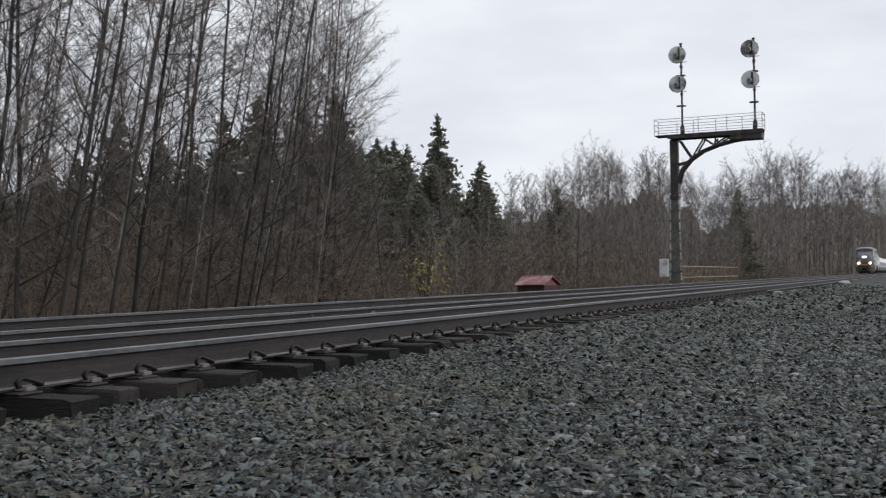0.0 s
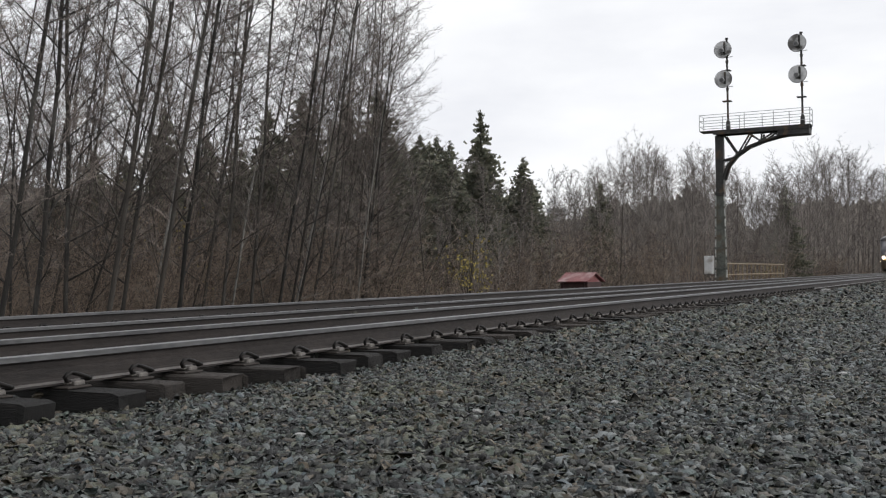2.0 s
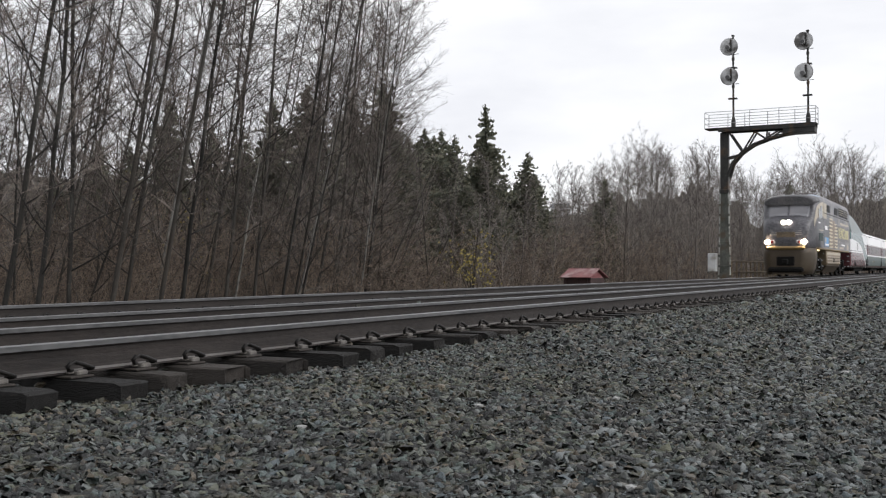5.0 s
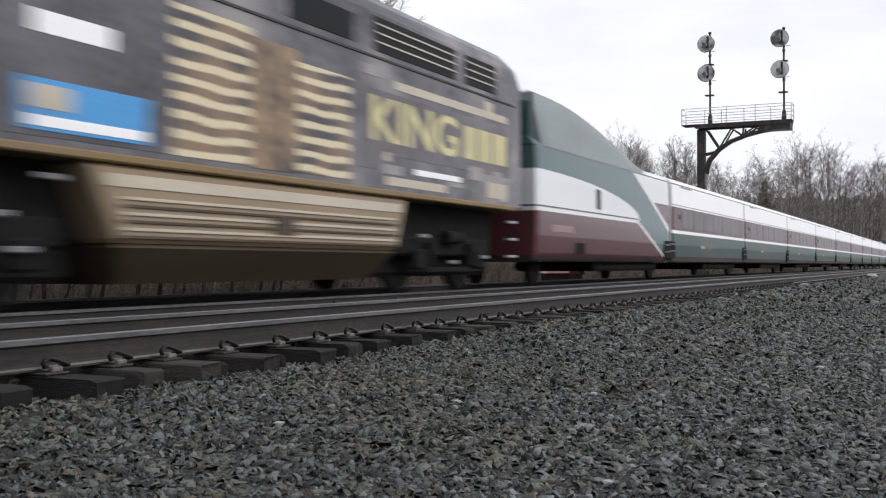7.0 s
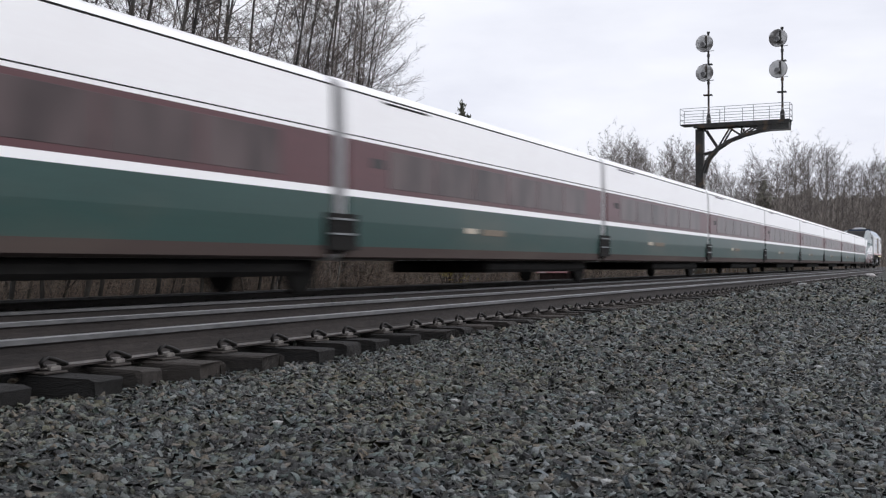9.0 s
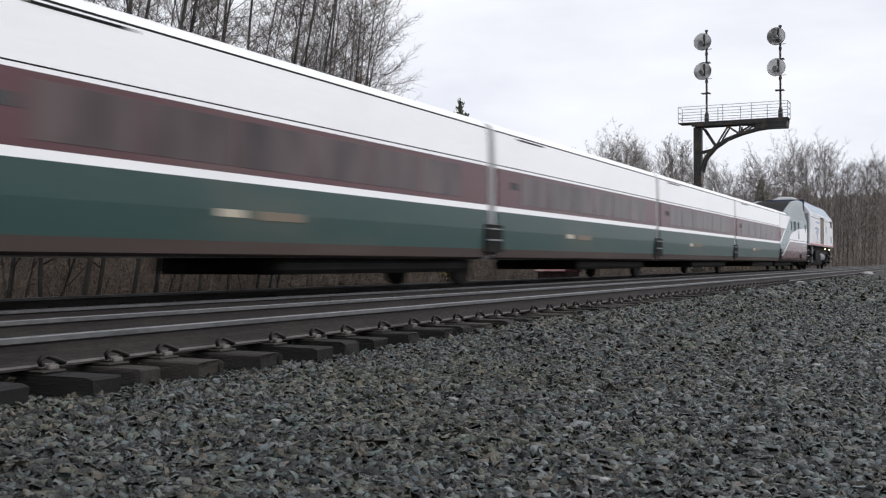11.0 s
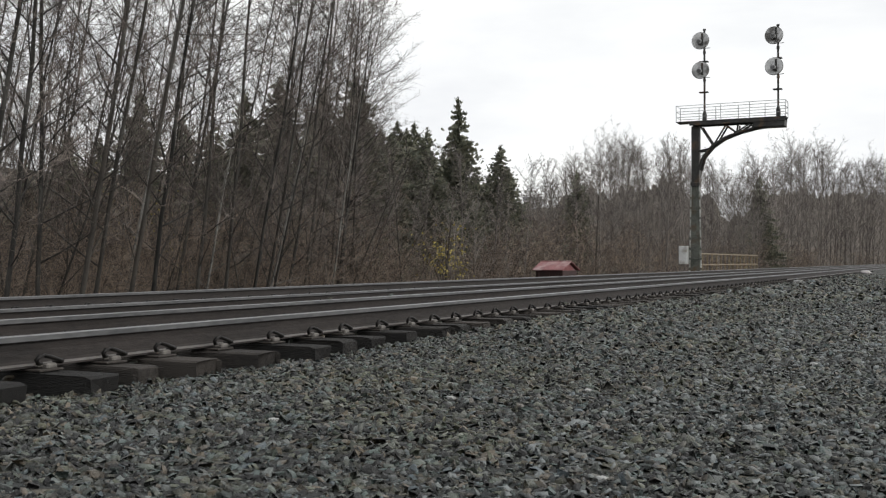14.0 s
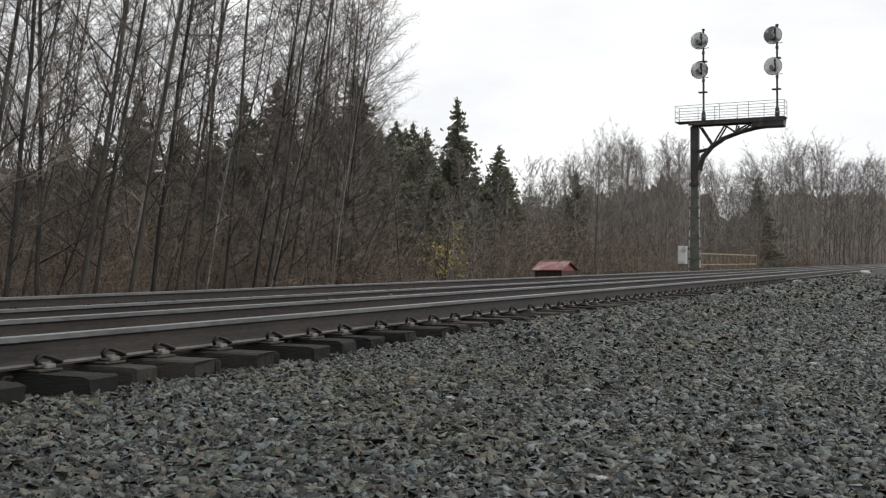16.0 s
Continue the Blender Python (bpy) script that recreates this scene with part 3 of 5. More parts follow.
def branch_system(seed, tall, stout, spread, thin, many, low, envelope, up, bend=0.035):
    """A leafless tree: trunk, limbs whose reach follows the envelope, branchlets on the limbs and twigs on those."""
    r = random.Random(seed)
    lean = Vector((r.uniform(-0.05, 0.05), r.uniform(-0.05, 0.05), 0))
    trunk, p, n = [], Vector((0, 0, -0.4)), 12
    for i in range(n + 1):
        k = i / n
        trunk.append((p.x, p.y, p.z, stout * (1 - k) ** 0.8 + thin * 1.5))
        p = p + Vector((lean.x + r.uniform(-bend, bend), lean.y + r.uniform(-bend, bend), 1)) * (tall + 0.4) / n
    limbs, shoots, twigs = [], [], []
    for j in range(many[0]):
        k = low + (0.985 - low) * (j + r.random()) / many[0]
        turn = r.uniform(0, 2 * math.pi)
        reach = spread * envelope(k) * r.uniform(0.6, 1.2)
        d = Vector((math.cos(turn), math.sin(turn), r.uniform(*up))).normalized()
        q, pts, fat = along(trunk, k), [], stout * 0.3 * (1.1 - k) + thin * 1.4
        for i in range(5):
            pts.append((*q, max(fat * (1 - 0.21 * i), thin)))
            d = (d + Vector((r.uniform(-0.16, 0.16), r.uniform(-0.16, 0.16), r.uniform(-0.05, 0.17)))).normalized()
            q = q + d * reach / 4
        limbs.append(pts)
        for m in range(many[1]):
            s = 0.15 + 0.85 * (m + r.random()) / many[1]
            a = along(pts, min(s, 0.999))
            side = Vector((r.uniform(-1, 1), r.uniform(-1, 1), r.uniform(-0.35, 0.6))).normalized()
            e = (d * 0.6 + side * 0.85).normalized()
            ln = reach * r.uniform(0.22, 0.46) * (1.15 - 0.55 * s)
            b = a + e * ln * 0.55
            c = b + (e + Vector((r.uniform(-0.3, 0.3), r.uniform(-0.3, 0.3), r.uniform(-0.05, 0.35)))).normalized() * ln * 0.45
            shoots.append([(*a, thin * 1.25), (*b, thin), (*c, thin * 0.5)])
            for w in range(many[2]):
                h = r.uniform(0.2, 1.0)
                o = a.lerp(b, h * 1.8) if h < 0.55 else b.lerp(c, (h - 0.55) / 0.45)
                f = (e * 0.6 + Vector((r.uniform(-1, 1), r.uniform(-1, 1), r.uniform(-0.4, 0.8)))).normalized()
                twigs.append((o, o + f * ln * r.uniform(0.3, 0.8), thin * 0.85))
    return trunk, limbs, shoots, twigs


def slender(k):
    return min(1.15 - 0.8 * k, 0.4 + 1.6 * k)


def rounded(k):
    return 0.25 + 0.75 * math.sqrt(max(0.0, 1 - ((k - 0.45) / 0.56) ** 2))


def bare_tree_meshes(seed, tall, stout, spread, thin=0.0054, many=(28, 8, 9), low=0.1, envelope=slender, up=(0.35, 1.5)):
    trunk, limbs, shoots, twigs = branch_system(seed, tall, stout, spread, thin, many, low, envelope, up)
    wood = joined(tubes([trunk], 7), tubes(limbs, 4))
    if envelope is rounded:
        crown = spikes([(Vector(p[0][:3]), Vector(p[2][:3]), thin * 1.2) for p in shoots] + twigs)
        return mesh_of("trunk", *wood, [M_FARWOOD], None, True), mesh_of("crown", *crown, [M_FARWOOD])
    return mesh_of("trunk", *wood, [M_BARK], None, True), mesh_of("crown", *joined(tubes(shoots, 3), spikes(twigs)), [M_TWIG])


def bare_tree(meshes, m, label, group):
    t = empty("bare_tree", m, label, "tree", group)
    hang("trunk", meshes[0], t)
    hang("crown", meshes[1], t)
    return t


def fir_meshes(seed, tall, wide):
    """A fir: whorls of drooping boughs, each a row of ragged needle sprays that hang from it."""
    rng = random.Random(seed)
    tv, tf = tubes([[(0, 0, -0.4, 0.02 * tall), (0, 0, tall * 0.5, 0.012 * tall), (0, 0, tall, 0.01)]], 7)
    verts, faces = [], []
    z = tall * 0.06
    while z < tall * 0.99:
        k = z / tall
        reach = wide * (1 - k) ** 0.8 * rng.uniform(0.8, 1.12) + 0.1
        for a in range(9 if k < 0.8 else 6):
            turn = rng.uniform(0, 2 * math.pi)
            ln = reach * (rng.uniform(0.5, 1.0) if rng.random() < 0.85 else rng.uniform(1.0, 1.28))
            u, side = Vector((math.cos(turn), math.sin(turn), 0)), Vector((-math.sin(turn), math.cos(turn), 0))
            droop = rng.uniform(0.2, 0.55)
            rise = rng.uniform(-0.012, 0.012) * tall
            n = max(2, int(ln / 0.3))
            for i in range(n):
                s = (i + rng.random()) / n
                c = u * ln * s + Vector((0, 0, z + rise - droop * ln * s + 0.22 * ln * s * s))
                w = (0.14 + 0.34 * (1 - s)) * min(1.0, ln)
                for sg in (1, -1):
                    tip = c + side * sg * w * rng.uniform(0.6, 1.2) + u * w * rng.uniform(0.4, 1.0) + Vector((0, 0, rng.uniform(-0.5, 0.02) * w))
                    q = len(verts)
                    o = u * 0.09 + Vector((0, 0, rng.uniform(0.06, 0.14)))
                    verts += [c - o, c + o, tip + o * 0.25, tip - o * 0.5]
                    faces.append((q, q + 1, q + 2, q + 3))
        z += tall * 0.0125 + 0.03
    return mesh_of("trunk", tv, tf, [M_BARK], None, True), mesh_of("crown", [tuple(v) for v in verts], faces, [M_NEEDLE])


rng = random.Random(11)
BARE = [bare_tree_meshes(40 + i, tall, stout, spread) for i, (tall, stout, spread) in enumerate([(16, 0.042, 3.4), (18, 0.049, 3.6), (14, 0.03, 3.1), (17, 0.038, 3.2), (13, 0.06, 3.9), (12, 0.027, 2.9)])]
BARE += [bare_tree_meshes(60 + i, tall, 0.055, spread, 0.014, (32, 8, 7), 0.14, rounded, (0.9, 2.2)) for i, (tall, spread) in enumerate([(15, 4.2), (15, 5.0), (15, 3.6), (15, 5.6)])]
BARE += [bare_tree_meshes(80 + i, 7, 0.026, 2.1, 0.0045, (17, 5, 5)) for i in range(3)]
BARE.append(bare_tree_meshes(95, 9, 0.03, 1.9, 0.0045, (16, 5, 5)))
BARE[13][0].materials[0] = M_PALEBARK
BARE[4] = bare_tree_meshes(44, 13, 0.055, 3.7, 0.0042, (34, 9, 8))
TALL_LABELS = ["slender bare alder with grey bark in dense woodland", "leaning bare alder with pale trunk in dense woodland", "thin bare young tree in brown brush"]


def plant(b, depth, kind, size, label, group, lean=(-2, 3)):
    x, y = spot(b, depth)
    tilt = Matrix.Rotation(radians(rng.uniform(*lean)), 4, (-math.sin(radians(25.7)), math.cos(radians(25.7)), 0))
    bare_tree(BARE[kind], pose(x, y, height(x, y)) @ tilt @ pose(0, 0, 0, rng.uniform(-2, 2), 0, rng.uniform(0, 360)) @ Matrix.Scale(size, 4), label, group)


# the wood behind the far track: stout leaning trunks in front, slighter ones between and behind
for low, high, back, kind in ((8, 60, 24, 0), (70, 100, 27, 3), (128, 205, 24, 1), (152, 200, 26, 3), (222, 302, 25, 1), (258, 322, 27, 0), (300, 352, 31, 3), (345, 392, 28, 3), (395, 470, 27, 0), (440, 520, 30, 3), (466, 556, 31, 2), (505, 598, 33, 0), (-60, 0, 24, 0)):
    turn = math.degrees(math.atan2(high - low, 500))
    depth = 1850 * 15.4 / (0.901 * (1675 - low)) + 0.35 * (back - 24)
    plant((low - 784) / 1850, depth, kind, rng.uniform(0.95, 1.1), rng.choice(TALL_LABELS[:2]), "bare trees of the near wood", (turn - 1, turn + 1))
for i in range(40):
    b = -0.54 + 0.46 * (i + rng.random()) / 40
    front = 1850 * 18.5 / (0.901 * (891 - 1850 * b))
    plant(b, front + 3 + 20 * rng.random(), rng.choice((2, 5)), rng.uniform(1.0, 1.3), rng.choice(TALL_LABELS), "bare trees of the near wood", (4, 13))
for i in range(26):
    b = -0.53 + 0.5 * (i + rng.random()) / 26
    plant(b, 1850 * 16.2 / (0.901 * (891 - 1850 * b)) + 10 * rng.random(), rng.choice((10, 11, 12)), rng.uniform(0.6, 1.15), TALL_LABELS[2], "bare saplings of the near wood", (-14, 24))
plant(-0.102, 36, 4, 0.92, "spreading bare tree with fine twigs at the wood's end", "bare trees of the near wood", (3, 6))
plant(-0.135, 33, 4, 1.05, "spreading bare tree with fine twigs at the wood's end", "bare trees of the near wood", (3, 6))
plant(-0.09, 42, 4, 1.0, "spreading bare tree with fine twigs at the wood's end", "bare trees of the near wood", (2, 5))
plant(-0.16, 38, 4, 1.2, "spreading bare tree with fine twigs at the wood's end", "bare trees of the near wood", (3, 6))
plant(-0.1, 38, 4, 1.0, "spreading bare tree with fine twigs at the wood's end", "bare trees of the near wood", (2, 6))
plant(-0.13, 42, 4, 1.1, "spreading bare tree with fine twigs at the wood's end", "bare trees of the near wood", (2, 6))
plant(-0.108, 40, 4, 1.1, "spreading bare tree with fine twigs at the wood's end", "bare trees of the near wood", (3, 6))


def skyline(b):
    """How high the far woods stand, as a fraction of their distance."""
    return float(np.interp(b, (0.0, 0.045, 0.06, 0.085, 0.12, 0.17, 0.23, 0.255, 0.268, 0.292, 0.3, 0.335, 0.37, 0.42, 0.47), (0.098, 0.09, 0.064, 0.072, 0.102, 0.115, 0.116, 0.102, 0.066, 0.064, 0.1, 0.112, 0.106, 0.098, 0.084)))


# far wood along the line
for i in range(46):
    b = 0.08 + 0.39 * (i + rng.random()) / 46
    depth = rng.uniform(105, 165) if b < 0.3 else 1850 * 20 / (0.901 * (891 - 1850 * b)) + 45 * rng.random()
    x, y = spot(b, depth)
    plant(b, depth, rng.choice((6, 7, 8, 9)), (skyline(b) * depth * rng.uniform(0.8, 1.0) + 0.45 - height(x, y)) / 15.0, "bare grey-brown tree in the far wood", "bare trees of the far wood")
plant(0.146, 58, 4, 0.64, "bare tree standing clear of the brush", "bare trees of the far wood")
plant(0.092, 110, 8, 0.8, "thin bare tree against the sky", "bare trees of the far wood")
for b, d in ((-0.05, 50), (-0.02, 54), (0.02, 52), (0.05, 56), (0.075, 60), (0.1, 70), (-0.08, 46)):
    plant(b, d, rng.choice((6, 8)), rng.uniform(0.38, 0.5), "bare young tree in brown brush", "bare trees of the far wood")

for b, d in ((0.266, 160), (0.274, 170), (0.281, 158), (0.288, 166)):
    plant(b, d, 9, 0.088 * d / 15, "wispy bare tree against the sky", "bare trees of the far wood")
for b, back, lean in ((-0.232, 27, 8), (-0.172, 29, 11), (-0.305, 25.5, 10), (-0.11, 33, 7)):
    plant(b, back, 13, rng.uniform(0.9, 1.1), "slender sapling with pale mottled bark", "pale saplings of the near wood", (lean - 1, lean + 1))

FIRS = [fir_meshes(70, 12, 4.0), fir_meshes(71, 12, 5.2), fir_meshes(72, 12, 3.3)]


def fir(b, depth, top, kind, label="dark green fir tree with drooping branches"):
    x, y = spot(b, depth)
    z = height(x, y)
    t = empty("fir_tree", pose(x, y, z, 0, 0, rng.uniform(0, 360)) @ Matrix.Scale((top * depth + 0.45 - z) / 12, 4), label, "tree", "fir trees")
    hang("trunk", FIRS[kind][0], t)
    hang("crown", FIRS[kind][1], t)


fir(0.0145, 62, 0.157, 2, "tall dark fir standing above the other trees")
for b, d, top, k in ((-0.36, 55, 0.125, 1), (-0.29, 52, 0.165, 0), (-0.25, 58, 0.14, 1), (-0.19, 56, 0.165, 0), (-0.157, 60, 0.178, 1), (-0.115, 60, 0.17, 0), (-0.085, 58, 0.18, 1),
                     (-0.044, 66, 0.135, 1), (-0.028, 70, 0.133, 1), (-0.015, 72, 0.128, 0), (0.0, 66, 0.105, 1), (0.055, 70, 0.112, 1), (0.045, 76, 0.085, 1), (0.128, 115, 0.087, 0), (0.303, 140, 0.083, 0), (-0.06, 64, 0.128, 1), (-0.07, 60, 0.135, 1), (-0.05, 60, 0.125, 1), (-0.035, 62, 0.128, 1), (-0.02, 64, 0.12, 1), (-0.008, 60, 0.095, 1), (0.032, 70, 0.09, 1), (0.062, 74, 0.09, 1), (-0.22, 54, 0.135, 1), (-0.33, 56, 0.12, 1), (-0.4, 60, 0.1, 1), (-0.13, 50, 0.14, 2)):
    fir(b, d, top, k)


def shrub_lines(seed):
    """A leafless bush one metre high: arching stems, side shoots and crossing twigs."""
    r = random.Random(seed)
    stems, twigs = [], []
    for i in range(8):
        turn, lay = r.uniform(0, 2 * math.pi), r.uniform(0.1, 0.75)
        d, p, pts = Vector((math.cos(turn) * lay, math.sin(turn) * lay, 1)), Vector((r.gauss(0, 0.12), r.gauss(0, 0.12), -0.03)), []
        tall = r.uniform(0.55, 1.05)
        for j in range(5):
            pts.append((*p, 0.0042 * (1.1 - 0.2 * j)))
            p = p + d * tall / 4
            d = d + Vector((math.cos(turn) * 0.13 * j * lay + r.uniform(-0.2, 0.2), math.sin(turn) * 0.13 * j * lay + r.uniform(-0.2, 0.2), -0.1 * j * lay))
        stems.append(pts)
        for j in range(8):
            a = along(pts, r.uniform(0.12, 0.99))
            e = Vector((r.uniform(-1, 1), r.uniform(-1, 1), r.uniform(-0.25, 0.9))).normalized() * r.uniform(0.15, 0.42) * tall
            twigs.append((a, a + e, 0.0024))
            for k in range(6):
                o = a + e * r.uniform(0.15, 0.95)
                f = (e.normalized() * 0.7 + Vector((r.uniform(-1, 1), r.uniform(-1, 1), r.uniform(-0.6, 0.8)))).normalized()
                twigs.append((o, o + f * r.uniform(0.05, 0.2) * tall, 0.0016))
    return joined(tubes(stems, 3), spikes(twigs))


def far_tree_lines(seed):
    """A leafless tree of the far woods, one metre high, with a rounded crown."""
    trunk, limbs, shoots, twigs = branch_system(seed, 1.0, 0.005, 0.3, 0.0011, (24, 6, 5), 0.1, rounded, (0.8, 2.2), 0.05)
    foot = [(a, b, max(z, -0.1), c) for a, b, z, c in trunk]
    return joined(tubes([foot], 4), tubes([[p[0], p[2], p[4]] for p in limbs], 3), spikes([(Vector(p[0][:3]), Vector(p[2][:3]), 0.0012) for p in shoots] + twigs))


def scatter(name, templates, places, material, label, category):
    """Copies of the templates joined into one mesh; a place is (x, y, z, height, lean along x, lean along y)."""
    r = random.Random(len(places))
    forms = []
    for v, f in templates:
        forms.append((np.array(v), np.array([t for g in f for t in ([g] if len(g) == 3 else [(g[0], g[1], g[2]), (g[0], g[2], g[3])])])))
    vs, fs, base = [], [], 0
    for x, y, z, tall, lx, ly in places:
        v, f = r.choice(forms)
        a, wide = r.uniform(0, 2 * math.pi), r.uniform(0.85, 1.25)
        w = v * (tall * wide, tall * wide, tall)
        w = np.stack([w[:, 0] * math.cos(a) - w[:, 1] * math.sin(a) + lx * w[:, 2] + x, w[:, 0] * math.sin(a) + w[:, 1] * math.cos(a) + ly * w[:, 2] + y, w[:, 2] + z], 1)
        vs.append(w), fs.append(f + base)
        base += len(w)
    v, f = np.concatenate(vs), np.concatenate(fs)
    me = bpy.data.meshes.new(name)
    me.vertices.add(len(v)), me.loops.add(len(f) * 3), me.polygons.add(len(f))
    me.vertices.foreach_set("co", v.ravel())
    me.loops.foreach_set("vertex_index", f.ravel())
    me.polygons.foreach_set("loop_start", np.arange(len(f)) * 3)
    me.materials.append(material)
    me.update(calc_edges=True)
    tagged(hang(name, me), label, category, kind="stuff")


def build_brush():
    r = random.Random(5)
    places = []
    for i in range(360):
        if i < 215:
            b = -0.53 + 0.6 * r.random()
            back = r.random()
            depth = 1850 * 16.6 / (0.901 * (891 - 1850 * b)) + 17 * back ** 1.3
            tall = (1.5 + 2.5 * back) * r.uniform(0.7, 1.45) * (1 if b < -0.04 else 0.75)
        else:
            b = 0.02 + 0.45 * r.random()
            back = r.random()
            depth = 1850 * 16.4 / (0.901 * (891 - 1850 * b)) + 60 * back ** 1.5
            tall = (1.9 + 3.6 * back) * r.uniform(0.7, 1.4)
        x, y = spot(b, depth)
        places.append((x, y, height(x, y), tall, r.uniform(-0.05, 0.3), r.uniform(-0.1, 0.2)))
    scatter("undergrowth", [shrub_lines(300 + i) for i in range(6)], places, M_BRUSH, "dense leafless red-brown brush and saplings along the track", "brush")


def build_far_woods():
    r = random.Random(8)
    places = []
    for i in range(175):
        if i < 125:
            b = 0.0 + 0.47 * (i + r.random()) / 125
            depth = r.uniform(85, 170) if b < 0.3 else 1850 * 20 / (0.901 * (891 - 1850 * b)) + 60 * r.random()
            tall = skyline(b) * depth * (0.55 + 0.45 * r.random())
        else:
            b = -0.52 + 0.6 * (i - 125 + r.random()) / 50
            depth = r.uniform(42, 75) if b < -0.06 else r.uniform(42, 60)
            tall = (r.uniform(0.06, 0.085 if b > -0.06 else 0.13) if b > -0.28 else r.uniform(0.1, 0.2)) * depth
        x, y = spot(b, depth)
        z = height(x, y) - 0.2
        places.append((x, y, z, max(tall - z, 2.0), r.uniform(-0.06, 0.1), r.uniform(-0.06, 0.06)))
    scatter("far_woods", [far_tree_lines(400 + i) for i in range(7)], places, M_FARWOOD, "grey-brown leafless woods in the distance, paled in colour for haze", "woods")




def build_hillside():
    """The brown wooded slope that closes the view behind the far woods: rough, steep ground with a ragged crest."""
    r = random.Random(31)
    verts, faces, cols, rows = [], [], 420, 9
    for i in range(cols + 1):
        b = -0.55 + 1.005 * i / cols
        line = 1850 * 20 / (0.901 * (891 - 1850 * b))
        near = max(125 if b < -0.05 else 172, line + 62)
        crest = (skyline(b) if b > 0 else 0.098 + 0.02 * smooth(-0.1, -0.3, b)) * (0.6 + 0.16 * noise.noise((b * 40, 0, 2)) + 0.03 * r.random())
        for j in range(rows):
            k = j / (rows - 1)
            depth = near + 34 * k + 2.5 * r.uniform(-1, 1)
            x, y = spot(b + r.uniform(-0.0008, 0.0008), depth)
            verts.append((x, y, -2.5 + (crest * depth + 2.9) * k ** 0.8 * (1 + 0.06 * r.uniform(-1, 1))))
    for i in range(cols):
        for j in range(rows - 1):
            q = i * rows + j
            faces.append((q, q + rows, q + rows + 1, q + 1))
    ob = hang("hillside_backdrop", mesh_of("hillside_backdrop", verts, faces, [M_HILL]))
    tagged(ob, "brown wooded hillside behind the far trees", "hillside", kind="structure")


M_HILL = surface("brown_woodland_floor", (0.06, 0.052, 0.044), (0.2, 0.17, 0.142), 0.35, 0.95, bump=1.0, fine=7, stretch=(1, 1, 0.45))
build_hillside()
build_brush()
build_far_woods()


def leafy_shrub(b, depth, tall, leaves, label):
    r = random.Random(int(b * 1000) + 500)
    x, y = spot(b, depth)
    sh = empty("leafy_shrub", pose(x, y, height(x, y)), label, "shrub", "shrubs with yellow leaves")
    stems, verts, faces = [], [], []
    for i in range(12):
        d = Vector((r.uniform(-0.35, 0.35), r.uniform(-0.35, 0.35), 1)) * tall * r.uniform(0.6, 1.0)
        stems.append([(0, 0, -0.1, 0.02), (*(d * 0.5), 0.012), (*d, 0.005)])
    for i in range(leaves):
        st = r.choice(stems)
        c = Vector(st[1][:3]).lerp(Vector(st[2][:3]), r.uniform(-0.3, 1.0)) + Vector((r.gauss(0, 0.22), r.gauss(0, 0.22), r.gauss(0, 0.15)))
        u = Vector((r.gauss(0, 1), r.gauss(0, 1), r.gauss(0, 1))).normalized() * 0.038
        v = u.orthogonal().normalized() * 0.028
        q = len(verts)
        verts += [tuple(c - u), tuple(c + v), tuple(c + u), tuple(c - v)]
        faces.append((q, q + 1, q + 2, q + 3))
    hang("stem", mesh_of("stem", *tubes(stems, 4), [M_TWIG]), sh)
    hang("foliage", mesh_of("foliage", verts, faces, [M_LEAF]), sh, "sparse yellow autumn leaves")


leafy_shrub(0.001, 30, 2.0, 230, "shrub holding yellow-green leaves among bare brush")
leafy_shrub(0.012, 29, 1.0, 50, "low shrub holding yellow leaves among bare brush")
leafy_shrub(0.29, 90, 2.6, 60, "shrub with a few orange-yellow leaves in far brush")
leafy_shrub(-0.265, 30, 5.2, 60, "tall shrub with a few last yellow leaves")

# ---- the train ----
def paint(name, colour, rough=0.35, dirt=(0.12, 0.1, 0.08), amount=0.25):
    return surface(name, tuple(c * (1 - amount * 0.5) for c in colour), tuple(min(c * 1.06, 0.9) for c in colour), 0.9, rough, bump=0.03, fine=14, wear=tuple(c * (1 - amount) + d * amount for c, d in zip(colour, dirt)), stretch=(1, 0.5, 1.6))


M_WHITE = paint("white_coach_paint", (0.88, 0.87, 0.875), 0.3, amount=0.05)
M_GREEN = paint("dark_green_coach_paint", (0.021, 0.056, 0.05))
M_MAROON = paint("maroon_coach_paint", (0.085, 0.03, 0.035))
M_SKIRT = paint("dirty_skirt", (0.062, 0.043, 0.038), 0.7)
M_BLACK = surface("black_underframe", (0.003, 0.003, 0.003), (0.013, 0.012, 0.011), 3, 0.85, 0.0, bump=0.3, spec=0.2)
M_BELLOWS = surface("grey_bellows", (0.025, 0.025, 0.026), (0.07, 0.07, 0.072), 5, 0.8, bump=0.3)
M_SILVER = paint("silver_white_cab_paint", (0.66, 0.665, 0.68), 0.4, amount=0.2)
M_SILVER_ROOF = paint("blue_grey_roof", (0.34, 0.4, 0.47), 0.4)
M_BLUE = paint("deep_blue_paint", (0.035, 0.1, 0.235))
M_NAVY = paint("navy_end_panel", (0.012, 0.035, 0.09))
M_RED = paint("red_stripe_paint", (0.5, 0.02, 0.04))
M_DOOR = paint("brown_shutter", (0.16, 0.115, 0.08), 0.55)
M_WRAP = surface("grey_violet_wrap", (0.03, 0.029, 0.036), (0.17, 0.16, 0.18), 1.1, 0.35, bump=0.02, fine=5, stretch=(1, 0.8, 1), wear=(0.26, 0.245, 0.24))
M_WRAP_DARK = surface("charcoal_wrap", (0.026, 0.026, 0.03), (0.13, 0.125, 0.14), 0.9, 0.4, bump=0.02)
